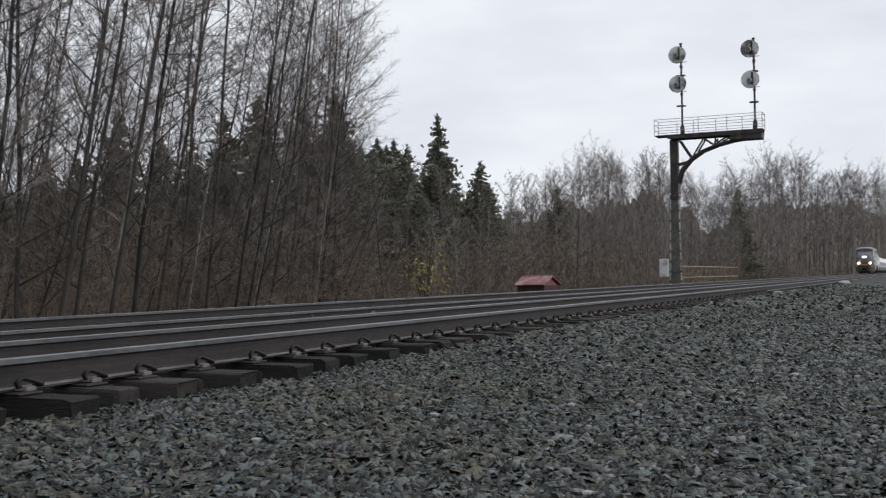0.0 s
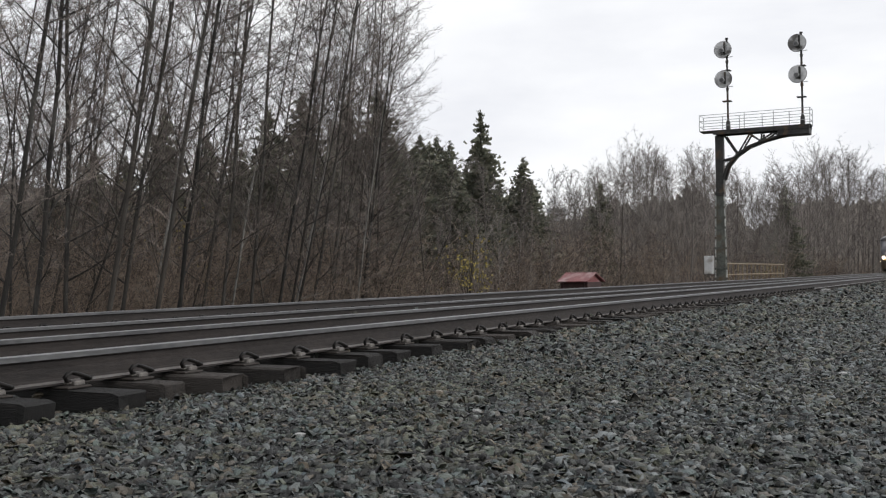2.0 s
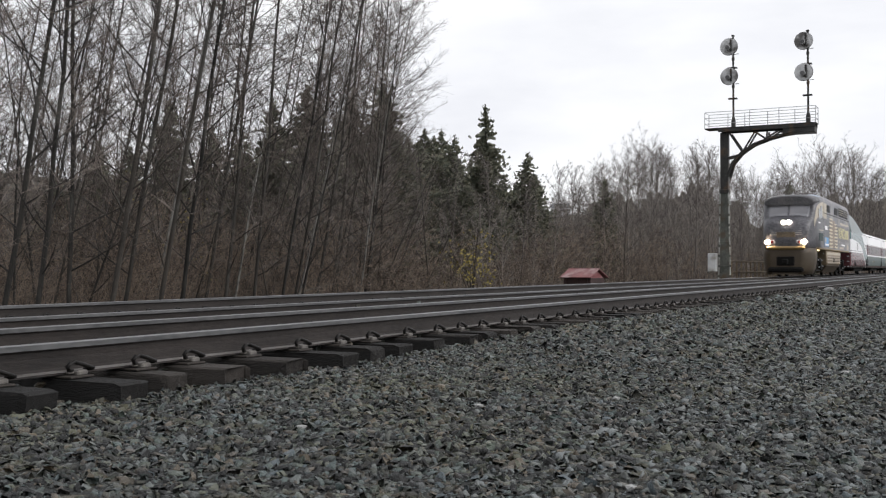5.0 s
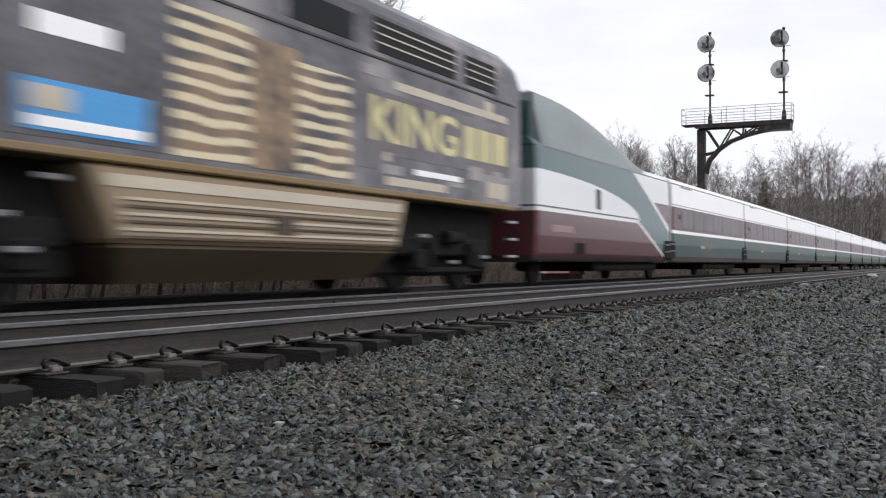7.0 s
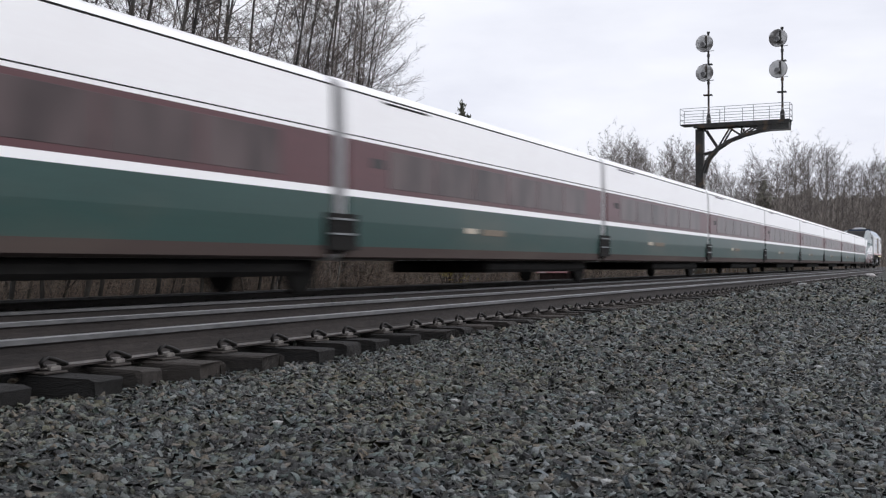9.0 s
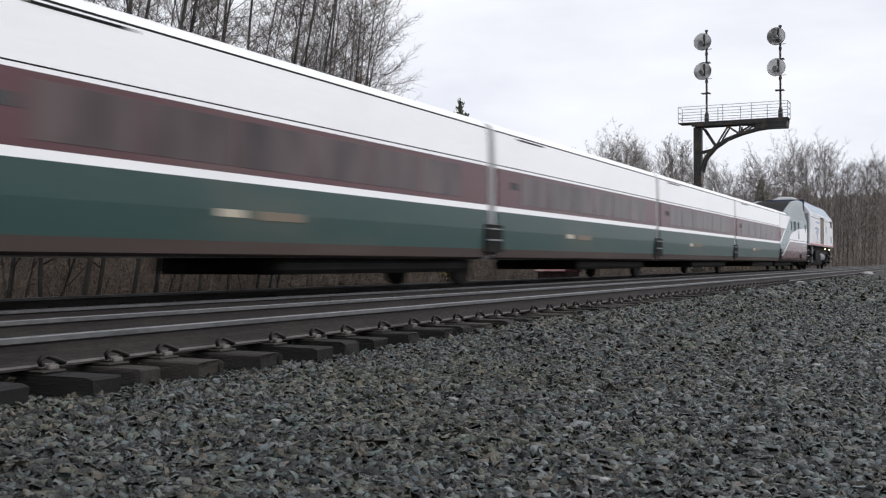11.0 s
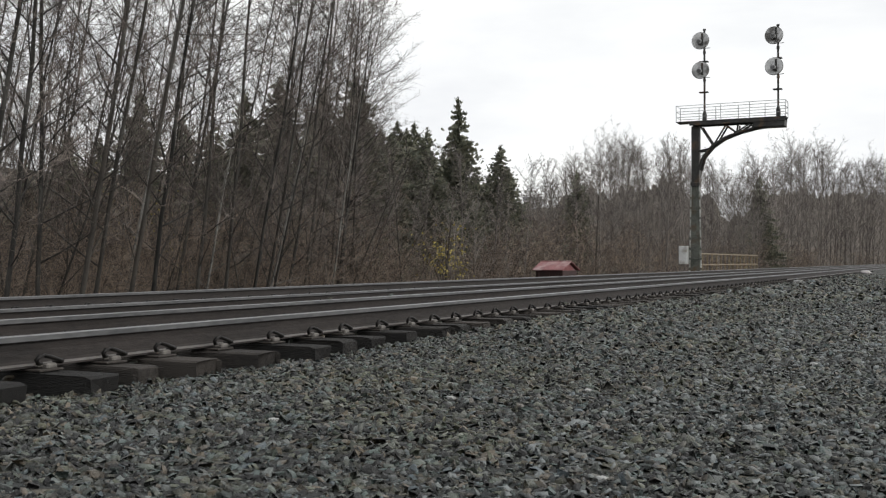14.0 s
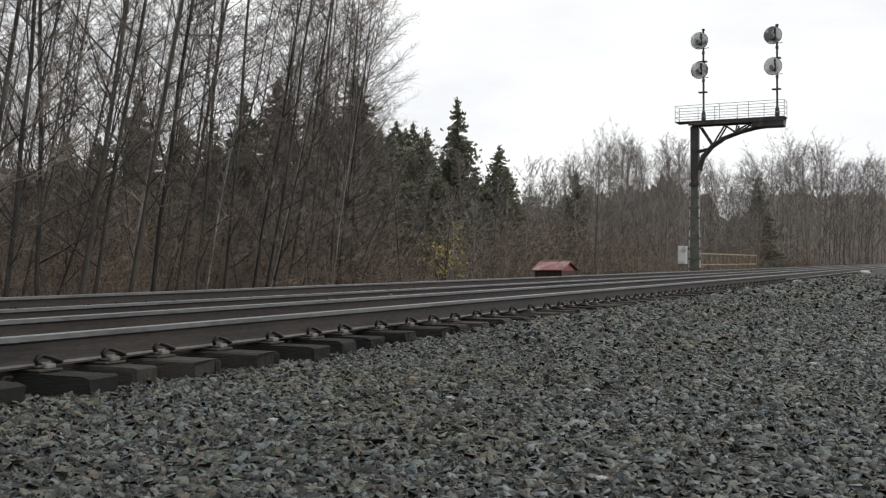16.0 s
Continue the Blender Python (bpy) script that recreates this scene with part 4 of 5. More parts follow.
M_WRAP_PALE = surface("pale_violet_wrap", (0.06, 0.055, 0.065), (0.17, 0.155, 0.16), 0.8, 0.4, bump=0.02, fine=5)
M_CREAM = paint("cream_wrap", (0.5, 0.44, 0.35), 0.45)
M_GOLD = paint("gold_brown_wrap", (0.27, 0.2, 0.125), 0.45)
# Dark gold of ribs and pilot, deepened to include shade on the pilot.
M_GOLD_DARK = paint("shaded_dark_gold_wrap", (0.052, 0.036, 0.019), 0.6)
M_SILLGOLD = paint("dull_gold_sill", (0.2, 0.135, 0.055), 0.5)
M_LETTER = paint("pale_gold_letters", (0.62, 0.56, 0.28), 0.45)
M_LETTERDIM = paint("worn_gold_letters", (0.16, 0.125, 0.085), 0.5)
M_SKYBLUE = paint("bright_blue_wrap", (0.06, 0.29, 0.6), 0.4)
M_FUR = paint("brown_figure_wrap", (0.2, 0.13, 0.1), 0.5)


def printed_bands():
    """Printed wrap: uneven pale gold bands that break up over a grey and brown ground."""
    m, n, l, b = shader("printed_gold_bands", 0.4)
    c = n.new("ShaderNodeTexCoord")
    wave, spots, ramp, ground, mix = n.new("ShaderNodeTexWave"), n.new("ShaderNodeTexNoise"), n.new("ShaderNodeValToRGB"), n.new("ShaderNodeValToRGB"), n.new("ShaderNodeMixRGB")
    wave.bands_direction = "Z"
    for key, v in (("Scale", 1.5), ("Distortion", 2.6), ("Detail", 3.0), ("Detail Scale", 0.9)):
        wave.inputs[key].default_value = v
    spots.inputs["Scale"].default_value, spots.inputs["Detail"].default_value = 1.7, 5
    ramp.color_ramp.elements[0].position, ramp.color_ramp.elements[1].position = 0.42, 0.72
    ground.color_ramp.elements[0].position, ground.color_ramp.elements[0].color = 0.4, (0.05, 0.048, 0.055, 1)
    ground.color_ramp.elements[1].position, ground.color_ramp.elements[1].color = 0.6, (0.24, 0.16, 0.1, 1)
    mix.inputs[2].default_value = (0.62, 0.54, 0.36, 1)
    for t in (wave, spots):
        l.new(c.outputs["Object"], t.inputs["Vector"])
    l.new(wave.outputs["Fac"], ramp.inputs[0]), l.new(spots.outputs["Fac"], ground.inputs[0])
    l.new(ramp.outputs[0], mix.inputs[0]), l.new(ground.outputs[0], mix.inputs[1]), l.new(mix.outputs[0], b.inputs["Base Color"])
    return m


M_PRINT = printed_bands()
M_FURPRINT = surface("brown_gold_figure_print", (0.04, 0.032, 0.03), (0.34, 0.23, 0.13), 1.6, 0.4, bump=0, fine=4)


def glow(name, colour, strength):
    m, n, l, b = shader(name, 0.3)
    b.inputs["Emission Color"].default_value, b.inputs["Emission Strength"].default_value = (*colour, 1), strength
    return m


M_LAMP = glow("lit_headlamp", (1.0, 0.72, 0.42), 170.0)
M_VISOR = surface("dark_grey_brow", (0.03, 0.03, 0.033), (0.1, 0.098, 0.104), 1.5, 0.5, bump=0.05)
M_REDLENS = paint("dark_red_lens", (0.25, 0.02, 0.02), 0.2)
M_LOUVRE = paint("pale_grey_louvre", (0.3, 0.28, 0.27), 0.5)
M_NOSEGOLD = surface("brown_gold_print", (0.05, 0.042, 0.036), (0.17, 0.13, 0.08), 2.5, 0.5, bump=0.02)
M_LAMP_TOP = glow("lit_top_lamp", (1.0, 0.86, 0.68), 60.0)
M_MARKER = glow("small_warm_lamp", (1.0, 0.75, 0.4), 6.0)


def livery():
    """Paint of the end cars: maroon below, a white arch, a green field and a diagonal white slash, over y (from the outer end) and z."""
    m, n, l, b = shader("end_car_livery", 0.25)
    sep = n.new("ShaderNodeSeparateXYZ")
    l.new(n.new("ShaderNodeTexCoord").outputs["Object"], sep.inputs[0])

    def op(kind, a, c=0.0, d=0.0):
        k = n.new("ShaderNodeMath")
        k.operation = kind
        for i, v in enumerate((a, c, d)):
            if isinstance(v, (int, float)):
                k.inputs[i].default_value = v
            else:
                l.new(v, k.inputs[i])
        return k.outputs[0]

    y, z = sep.outputs["Y"], sep.outputs["Z"]
    low = op("SUBTRACT", 1.64, op("MULTIPLY", op("MAXIMUM", op("SUBTRACT", y, 8.0), 0.0), 0.31))
    q = op("DIVIDE", y, 8.3)
    arch = op("ADD", op("ADD", low, 0.02), op("MULTIPLY", op("SQRT", op("MAXIMUM", op("SUBTRACT", 1.0, op("MULTIPLY", q, q)), 0.0)), 0.9))
    slash = op("SUBTRACT", 3.11, op("MULTIPLY", op("SUBTRACT", y, 7.5), 0.395))
    # The green is paler than on the coaches: reflected sky is mixed in.
    colours = {"white": (0.82, 0.82, 0.83, 1), "green": (0.075, 0.138, 0.138, 1), "skirt": (0.045, 0.032, 0.03, 1), "maroon": (0.1, 0.036, 0.04, 1), "dark": (0.04, 0.04, 0.04, 1)}
    now = None

    def lay(fac, name):
        nonlocal now
        k = n.new("ShaderNodeMixRGB")
        l.new(fac, k.inputs[0])
        if now is None:
            k.inputs[1].default_value = colours["green"]
        else:
            l.new(now, k.inputs[1])
        k.inputs[2].default_value = colours[name]
        now = k.outputs[0]

    lay(op("LESS_THAN", z, arch), "white")
    lay(op("LESS_THAN", op("ABSOLUTE", op("SUBTRACT", z, op("ADD", low, 0.11))), 0.02), "dark")
    lay(op("LESS_THAN", z, op("ADD", low, 0.09)), "white")
    lay(op("LESS_THAN", z, low), "maroon")
    up = op("GREATER_THAN", z, slash)
    lay(up, "white")
    up2 = op("GREATER_THAN", z, op("ADD", slash, 0.13))
    lay(op("MULTIPLY", up2, op("MULTIPLY", op("LESS_THAN", z, 2.33), op("GREATER_THAN", z, 1.56))), "maroon")
    lay(op("LESS_THAN", op("ABSOLUTE", op("SUBTRACT", z, 3.075)), 0.02), "dark")
    lay(op("LESS_THAN", z, 0.66), "skirt")
    grime = n.new("ShaderNodeTexNoise")
    grime.inputs["Scale"].default_value, grime.inputs["Detail"].default_value = 1.4, 6
    g = n.new("ShaderNodeMixRGB")
    g.blend_type = "MULTIPLY"
    g.inputs[0].default_value = 0.25
    l.new(now, g.inputs[1]), l.new(grime.outputs["Fac"], g.inputs[2])
    l.new(g.outputs[0], b.inputs["Base Color"])
    return m


M_LIVERY = livery()


def loft(stations, mats, slot_of=None, smooth=True):
    """A closed hull from stations (y, half profile from bottom to top as (x, z)); slot_of gives a paint for each profile segment."""
    n = len(stations[0][1])
    ring = 2 * n
    verts, faces, slots = [], [], []
    for y, prof in stations:
        verts += [(x, y, z) for x, z in prof] + [(-x, y, z) for x, z in reversed(prof)]
    for i in range(len(stations) - 1):
        for k in range(ring):
            faces.append((i * ring + k, (i + 1) * ring + k, (i + 1) * ring + (k + 1) % ring, i * ring + (k + 1) % ring))
            seg = k if k < n else ring - 2 - k
            slots.append(slot_of(seg, i) if slot_of else 0)
    faces += [tuple(range(ring)), tuple(range((len(stations) - 1) * ring, len(stations) * ring))[::-1]]
    slots += [0, 0]
    me = mesh_of("hull", verts, faces, mats, slots)
    for p in me.polygons:
        p.use_smooth = smooth and len(p.vertices) == 4
    return me


COACH = [(1.28, 0.52), (1.39, 0.56), (1.43, 0.72), (1.46, 1.1), (1.47, 1.47), (1.47, 1.555), (1.47, 1.575), (1.47, 2.315), (1.47, 2.335), (1.47, 2.385), (1.468, 2.405), (1.455, 2.85), (1.445, 3.06), (1.44, 3.09), (1.36, 3.2), (1.15, 3.29), (0.7, 3.34), (0.001, 3.36)]
COACH_SLOTS = [3, 3, 1, 1, 0, 0, 2, 2, 0, 4, 0, 0, 4, 0, 0, 0, 0, 0]
CAR = 13.01


def wheelset(parent, y, r, x=0.72, name="wheel"):
    for s in (1, -1):
        bm = rod(bmesh.new(), (s * (x - 0.065), y, r), (s * (x + 0.065), y, r), r, 20)
        rod(bm, (s * (x + 0.065), y, r), (s * (x + 0.1), y, r), r * 0.35, 12)
        part(name, bm, M_BLACK, parent)


def side_panel(name, parent, y0, y1, z0, z1, material, x=1.474, thick=0.012, label="", both=True):
    for s in (1, -1) if both else (1,):
        part(name, boxed((s * x, (y0 + y1) / 2, (z0 + z1) / 2), (thick, y1 - y0, z1 - z0), 0.003), material, parent, label)


def coach_fittings(car, length, joint_end, stepped=True):
    part("underframe", boxed((0, length - 3.7, 0.4), (2.3, 6.3, 0.24), 0.07), M_BLACK, car, "black equipment under the floor")
    for y in joint_end:
        part("bellows", boxed((0, y, 1.9), (2.62, 0.36, 2.6), 0.08), M_BELLOWS, car, "grey gangway bellows")
        wheelset(car, y, 0.4)
        part("axle_frame", boxed((0, y, 0.85), (2.72, 0.62, 0.5), 0.03), M_BLACK, car)
        if stepped:
            side_panel("wheel_recess", car, y - 0.42, y + 0.46, 0.66, 1.2, M_BLACK, 1.466, 0.03)
        for z in (0.88, 1.1) if stepped else ():
            side_panel("step", car, y - 0.3, y + 0.36, z, z + 0.03, M_TANK, 1.484, 0.03)


def build_coach():
    car = empty("passenger_car", pose(FAR_X, 0, 0), "low articulated passenger car in green, maroon and white", "train car", "passenger cars of the train")
    h = CAR - 0.34
    body = hang("body", loft([(0.17, [(x * 0.97, z) for x, z in COACH]), (0.24, COACH), (h + 0.1, COACH), (h + 0.17, [(x * 0.97, z) for x, z in COACH])], [M_WHITE, M_GREEN, M_MAROON, M_SKIRT, M_BLACK], lambda k, i: COACH_SLOTS[k], False), car)
    for i in range(6):
        side_panel("window", body, 1.45 + i * 1.68, 3.04 + i * 1.68, 1.66, 2.26, M_COACHGLASS, 1.471, 0.01)
    side_panel("lettering", car, 5.2, 6.3, 1.0, 1.12, M_LETTERDIM, 1.46, 0.008)
    side_panel("lettering", car, 4.4, 4.95, 1.02, 1.12, M_CREAM, 1.46, 0.008)
    side_panel("access_hatch", car, 0.9, 1.3, 1.95, 2.1, M_BELLOWS, 1.472, 0.008)
    side_panel("roof_vent", car, 1.3, 2.9, 3.0, 3.035, M_BLACK, 1.45, 0.01)
    coach_fittings(car, CAR, (0.0,))
    return car


# Coach windows: upright mottling paints the reflection of trees across the line.
M_COACHGLASS = surface("painted_reflection_glass", (0.022, 0.016, 0.017), (0.105, 0.078, 0.078), 0.55, 0.3, bump=0, fine=4, spec=0.3, stretch=(1, 1, 0.35))
END = 11.85
M_PANE, _n, _l, _b = shader("black_pane", 0.6)
_b.inputs["Base Color"].default_value = (0.008, 0.009, 0.01, 1)
_b.inputs["Specular IOR Level"].default_value = 0.2


def build_end_car():
    """The end car, its outer end at y = 0 and the joint with the coaches at y = END."""
    car = empty("end_car", pose(FAR_X, 0, 0), "passenger train end car with tall roof fairing and diagonal livery", "train car", "end cars of the train")
    body = hang("body", loft([(0.0, [(x * 0.96, z) for x, z in COACH]), (0.1, COACH), (END - 0.22, COACH), (END - 0.17, [(x * 0.97, z) for x, z in COACH])], [M_LIVERY], None, False), car)
    prof = []
    for i in range(15):
        y = 0.35 + 8.4 * i / 14
        top = 3.2 + 1.12 * math.cos(math.pi / 2 * min(1, max(0, (y - 1.2) / 7.6))) ** 1.15
        w = 1.42 - 0.16 * (top - 3.2)
        prof.append((y, [(1.43, 3.05), (1.43, 3.12), (w + 0.02, 3.2 + (top - 3.2) * 0.6), (w, top - 0.05), (w - 0.1, top), (w - 0.3, top - 0.02), (0.001, top - 0.04)]))
    hang("roof_fairing", loft(prof, [M_FAIRING, M_BLACK], lambda k, i: 1 if k >= 5 else 0), car, "grey-green roof fairing sweeping up to the end")
    part("end_recess", boxed((0, 0.32, 3.6), (2.3, 0.1, 1.0), 0.02), M_GREEN, car)
    for y0, y1, z0, z1 in ((7.0, 7.35, 2.3, 2.82), (5.3, 6.2, 2.32, 2.85), (3.85, 4.3, 2.45, 2.85), (3.9, 4.2, 1.85, 2.4), (0.75, 1.05, 2.35, 2.8)):
        grille = boxed((1.468, (y0 + y1) / 2, (z0 + z1) / 2), (0.02, y1 - y0, z1 - z0), 0.003)
        bmesh.ops.transform(grille, matrix=Matrix.Diagonal((-1, 1, 1, 1)), verts=grille.verts)
        bmesh.ops.reverse_faces(grille, faces=grille.faces)
        g = part("louvre", grille, M_GRILLE, body)
        for i in range(int((z1 - z0) / 0.09)):
            part("slat", boxed((-1.482, (y0 + y1) / 2, z0 + 0.05 + i * 0.09), (0.02, y1 - y0 - 0.04, 0.03), 0.003), M_GREENGREY, g)
    side_panel("vent_door", car, 4.15, 4.5, 1.86, 2.36, M_BELLOWS, 1.472, 0.014, both=False)
    side_panel("wheel_cutout", car, 2.6, 3.25, 0.72, 0.98, M_BLACK, 1.45, 0.03)
    side_panel("lettering", car, 0.9, 2.4, 1.2, 1.36, M_PINKMARK, 1.466, 0.008)
    side_panel("wheel_recess", car, END - 0.75, END - 0.12, 0.66, 1.2, M_BLACK, 1.462, 0.035)
    for z in (0.84, 1.06):
        side_panel("step", car, END - 0.7, END - 0.16, z, z + 0.03, M_TANK, 1.482, 0.03)
    coach_fittings(car, END, (1.6,), False)
    return car


# Fairing grey-green, lightened to hold the sky's reflection on its upper part.
M_FAIRING = paint("sky_paled_fairing", (0.215, 0.25, 0.252), 0.4)
M_PINKMARK = paint("faded_pink_lettering", (0.27, 0.17, 0.175), 0.4)
M_GRILLE = paint("dark_louvre", (0.025, 0.05, 0.05), 0.6)
M_GREENGREY = paint("green_grey_slat", (0.09, 0.14, 0.14), 0.5)


def truck(parent, y, span, r):
    t = part("truck_frame", boxed((0, y, 0.78), (2.3, span + 1.3, 0.34), 0.04), M_BLACK, parent, "black truck frame")
    for s in (1, -1):
        for k in (-1, 1):
            part("axle_box", boxed((s * 1.2, y + k * span / 2, 0.55), (0.16, 0.4, 0.36), 0.04), M_BLACK, t)
            part("spring", rod(bmesh.new(), (s * 1.2, y + k * (span / 2 - 0.4), 0.45), (s * 1.2, y + k * (span / 2 - 0.4), 0.85), 0.1, 10), M_BLACK, t)
        part("brake_cylinder", rod(bmesh.new(), (s * 1.25, y - 0.3, 0.95), (s * 1.25, y + 0.35, 0.95), 0.12, 12), M_BLACK, t)
        part("equalizer", boxed((s * 1.18, y, 0.36), (0.08, span * 0.8, 0.1), 0.02), M_BLACK, t)
    for k in (-1, 1):
        wheelset(parent, y + k * span / 2, r)


def hull_profile(w, zb, zt):
    return [(w * 0.98, zb), (w, zb + 0.04), (w, zb + (zt - zb) * 0.3), (w, zb + (zt - zb) * 0.6), (w * 0.995, zt - 0.42), (w * 0.96, zt - 0.26), (w * 0.86, zt - 0.12), (w * 0.6, zt - 0.02), (0.001, zt)]


# Windshield glass whose grey base stands in for the reflected sky.
M_SHIELD, _n, _l, _b = shader("sky_grey_windshield", 0.1)
_b.inputs["Base Color"].default_value = (0.2, 0.2, 0.215, 1)


def build_locomotive():
    loco = empty("locomotive", pose(FAR_X, 0, 0), "streamlined passenger locomotive wrapped in dark grey and gold advertising", "locomotive")
    nose = [(0.26, 0.95, 2.02), (0.34, 1.08, 2.5), (0.52, 1.18, 2.95), (0.82, 1.27, 3.24), (1.14, 1.33, 3.38), (1.3, 1.37, 3.52), (1.54, 1.4, 3.92), (1.76, 1.43, 4.26), (2.1, 1.45, 4.46), (2.9, 1.47, 4.62)]
    cab = hang("cab", loft([(y, hull_profile(w, 1.6, zt)) for y, w, zt in nose + [(4.3, 1.47, 4.74)]], [M_WRAP_DARK, M_CREAM], lambda k, i: 1 if i >= 5 and k == 3 else 0), loco, "dark grey rounded cab with sloping windshield")
    body = hang("body", loft([(y, hull_profile(1.47, 1.6, zt)) for y, zt in ((4.3, 4.74), (4.6, 4.82), (17.0, 4.82), (17.55, 4.7), (17.75, 4.5))], [M_WRAP, M_CREAM, M_SILVER_ROOF], lambda k, i: 2 if k >= 6 else 0, False), loco, "grey wrapped side with gold lettering")
    # the windshield lies on the sloping front
    rows, verts, faces = [(1.18, 1.34, 3.42), (1.31, 1.37, 3.55), (1.54, 1.4, 3.93), (1.72, 1.425, 4.2)], [], []
    for y, w, zt in rows:
        for u in (-0.94, -0.75, -0.45, -0.04, 0.04, 0.45, 0.75, 0.94):
            drop = 0.02 + 0.1 * max(0, abs(u) - 0.55) / 0.3 + 0.22 * max(0, abs(u) - 0.8) / 0.14
            verts.append((u * w * 0.98, y - 0.03, zt - drop + 0.02))
    for i in range(3):
        for k in range(7):
            if k != 3:
                faces.append((i * 8 + k, i * 8 + k + 1, i * 8 + k + 9, i * 8 + k + 8))
    hang("windshield", mesh_of("windshield", verts, faces, [M_SHIELD]), cab, "two-pane windshield, sky reflection painted grey")
    brow = [(1.38, 4.14), (1.42, 4.2), (1.34, 4.36), (1.05, 4.5), (0.6, 4.58), (0.001, 4.6)]
    hang("visor", loft([(y, [(x * k, z + dz) for x, z in brow]) for y, k, dz in ((1.46, 0.93, -0.1), (1.54, 0.98, -0.04), (1.9, 1.02, 0.02), (2.9, 1.04, 0.12))], [M_VISOR]), cab, "dark overhanging brow over the windshield")
    hang("pilot", loft([(y + 0.2, [(w * 0.84, 0.14), (w * 0.94, 0.45), (w, 0.95), (w, 1.3), (w * 0.98, 1.62), (0.001, 1.63)]) for y, w in ((-0.02, 0.8), (0.08, 1.0), (0.3, 1.17), (0.7, 1.3), (1.2, 1.38), (1.8, 1.42))], [M_GOLD_DARK]), loco, "brown-gold rounded pilot below the nose")
    part("pilot_recess", boxed((0.0, 0.18, 0.88), (0.95, 0.1, 0.5), 0.04), M_BLACK, loco)
    part("underframe", boxed((0, 9.6, 1.15), (1.9, 15.6, 0.9), 0.03), M_BLACK, loco)
    part("plow", boxed((0, 0.3, 0.4), (1.9, 0.5, 0.3), 0.1), M_BLACK, loco)
    part("anticlimber", boxed((0, 0.36, 1.6), (2.1, 0.56, 0.2), 0.08), M_SILLGOLD, loco)
    part("coupler", boxed((0, 0.1, 0.85), (0.3, 0.5, 0.3), 0.05), M_BLACK, loco)
    for s in (1, -1):
        pod = part("ditch_light", boxed((s * 0.84, 0.5, 1.93), (0.66, 0.6, 0.3), 0.11), M_SILVER, loco, "silver oval light housing")
        part("lens", rod(bmesh.new(), (s * 0.98, 0.24, 1.93), (s * 0.98, 0.17, 1.93), 0.115, 18), M_LAMP, pod, "lit warm ditch light lens")
        part("marker_lens", rod(bmesh.new(), (s * 0.7, 0.24, 1.93), (s * 0.7, 0.19, 1.93), 0.08, 14), M_REDLENS, pod, "dark red marker lens")
    bm = boxed((0, 0.72, 3.02), (0.66, 0.44, 0.28), 0.1)
    hl = part("headlight", bm, M_SILVER, loco)
    for s in (1, -1):
        part("lens", rod(bmesh.new(), (s * 0.15, 0.51, 3.02), (s * 0.15, 0.475, 3.02), 0.105, 18), M_LAMP_TOP, hl, "lit headlight lens")
    for i in range(6):
        for s in (1, -1):
            part("nose_louvre", boxed((s * 0.62, 0.33 + 0.022 * i + 0.006 * i * i, 2.34 + i * 0.1), (0.42, 0.06, 0.045), 0.008), M_LOUVRE, cab)
    part("nose_print", boxed((0, 0.31, 2.25), (1.0, 0.04, 0.5), 0.015), M_NOSEGOLD, cab, "brown-gold printed patch on the nose")
    for s in (1, -1):
        for y, z in ((2.2, 1.38), (3.1, 0.95), (3.4, 0.55), (4.6, 0.95), (4.9, 0.6), (5.3, 1.35), (13.6, 0.95), (16.2, 0.6), (14.8, 0.5)):
            part("truck_fitting", boxed((s * 1.33, y, z), (0.05, 0.32, 0.07), 0.015), M_TANK, loco)
        part("step_light", boxed((s * 1.46, 2.15, 1.5), (0.05, 0.26, 0.06), 0.012), M_MARKER, loco, "small lit step lamp")
    # windows, doors and grilles of the side
    for y0, y1, z0, z1, m in ((2.35, 2.95, 3.3, 3.85, M_GLASS), (3.1, 3.75, 3.35, 4.05, M_GLASS)):
        side_panel("cab_window", cab, y0, y1, z0, z1, m, 1.475)
    for y0, y1 in ((5.75, 7.15), (9.3, 11.0)):
        side_panel("side_window", body, y0, y1, 3.82, 4.24, M_PANE, 1.474, 0.014)
    side_panel("air_grille", body, 11.65, 14.6, 3.8, 4.34, M_PANE, 1.474, 0.014)
    side_panel("air_grille", body, 15.0, 16.4, 3.8, 4.34, M_PANE, 1.474, 0.014)
    for z in (3.93, 4.07, 4.21):
        side_panel("grille_bar", body, 11.7, 14.55, z, z + 0.03, M_CREAM, 1.486, 0.016)
        side_panel("grille_bar", body, 15.05, 16.35, z, z + 0.03, M_CREAM, 1.486, 0.016)
    side_panel("belt_strip", body, 4.4, 17.4, 3.68, 3.72, M_BELLOWS, 1.478, 0.02)
    side_panel("cab_louvre", cab, 2.5, 4.1, 2.05, 2.5, M_GRILLE, 1.474, 0.014)
    side_panel("cab_strip", cab, 2.4, 4.2, 2.62, 2.68, M_CREAM, 1.476, 0.016)
    side_panel("white_mark", cab, 2.2, 2.9, 3.02, 3.1, M_WHITE, 1.474, 0.012)
    side_panel("blue_poster", body, 4.75, 6.55, 1.78, 2.3, M_SKYBLUE, 1.478, 0.012, "bright blue printed panel")
    side_panel("poster_band", body, 4.85, 6.5, 1.82, 1.93, M_WHITE, 1.483, 0.012)
    side_panel("poster_picture", body, 4.85, 5.4, 2.0, 2.24, M_CREAM, 1.483, 0.012)
    side_panel("poster_panel", body, 4.9, 6.0, 2.75, 2.98, M_WHITE, 1.478, 0.01)
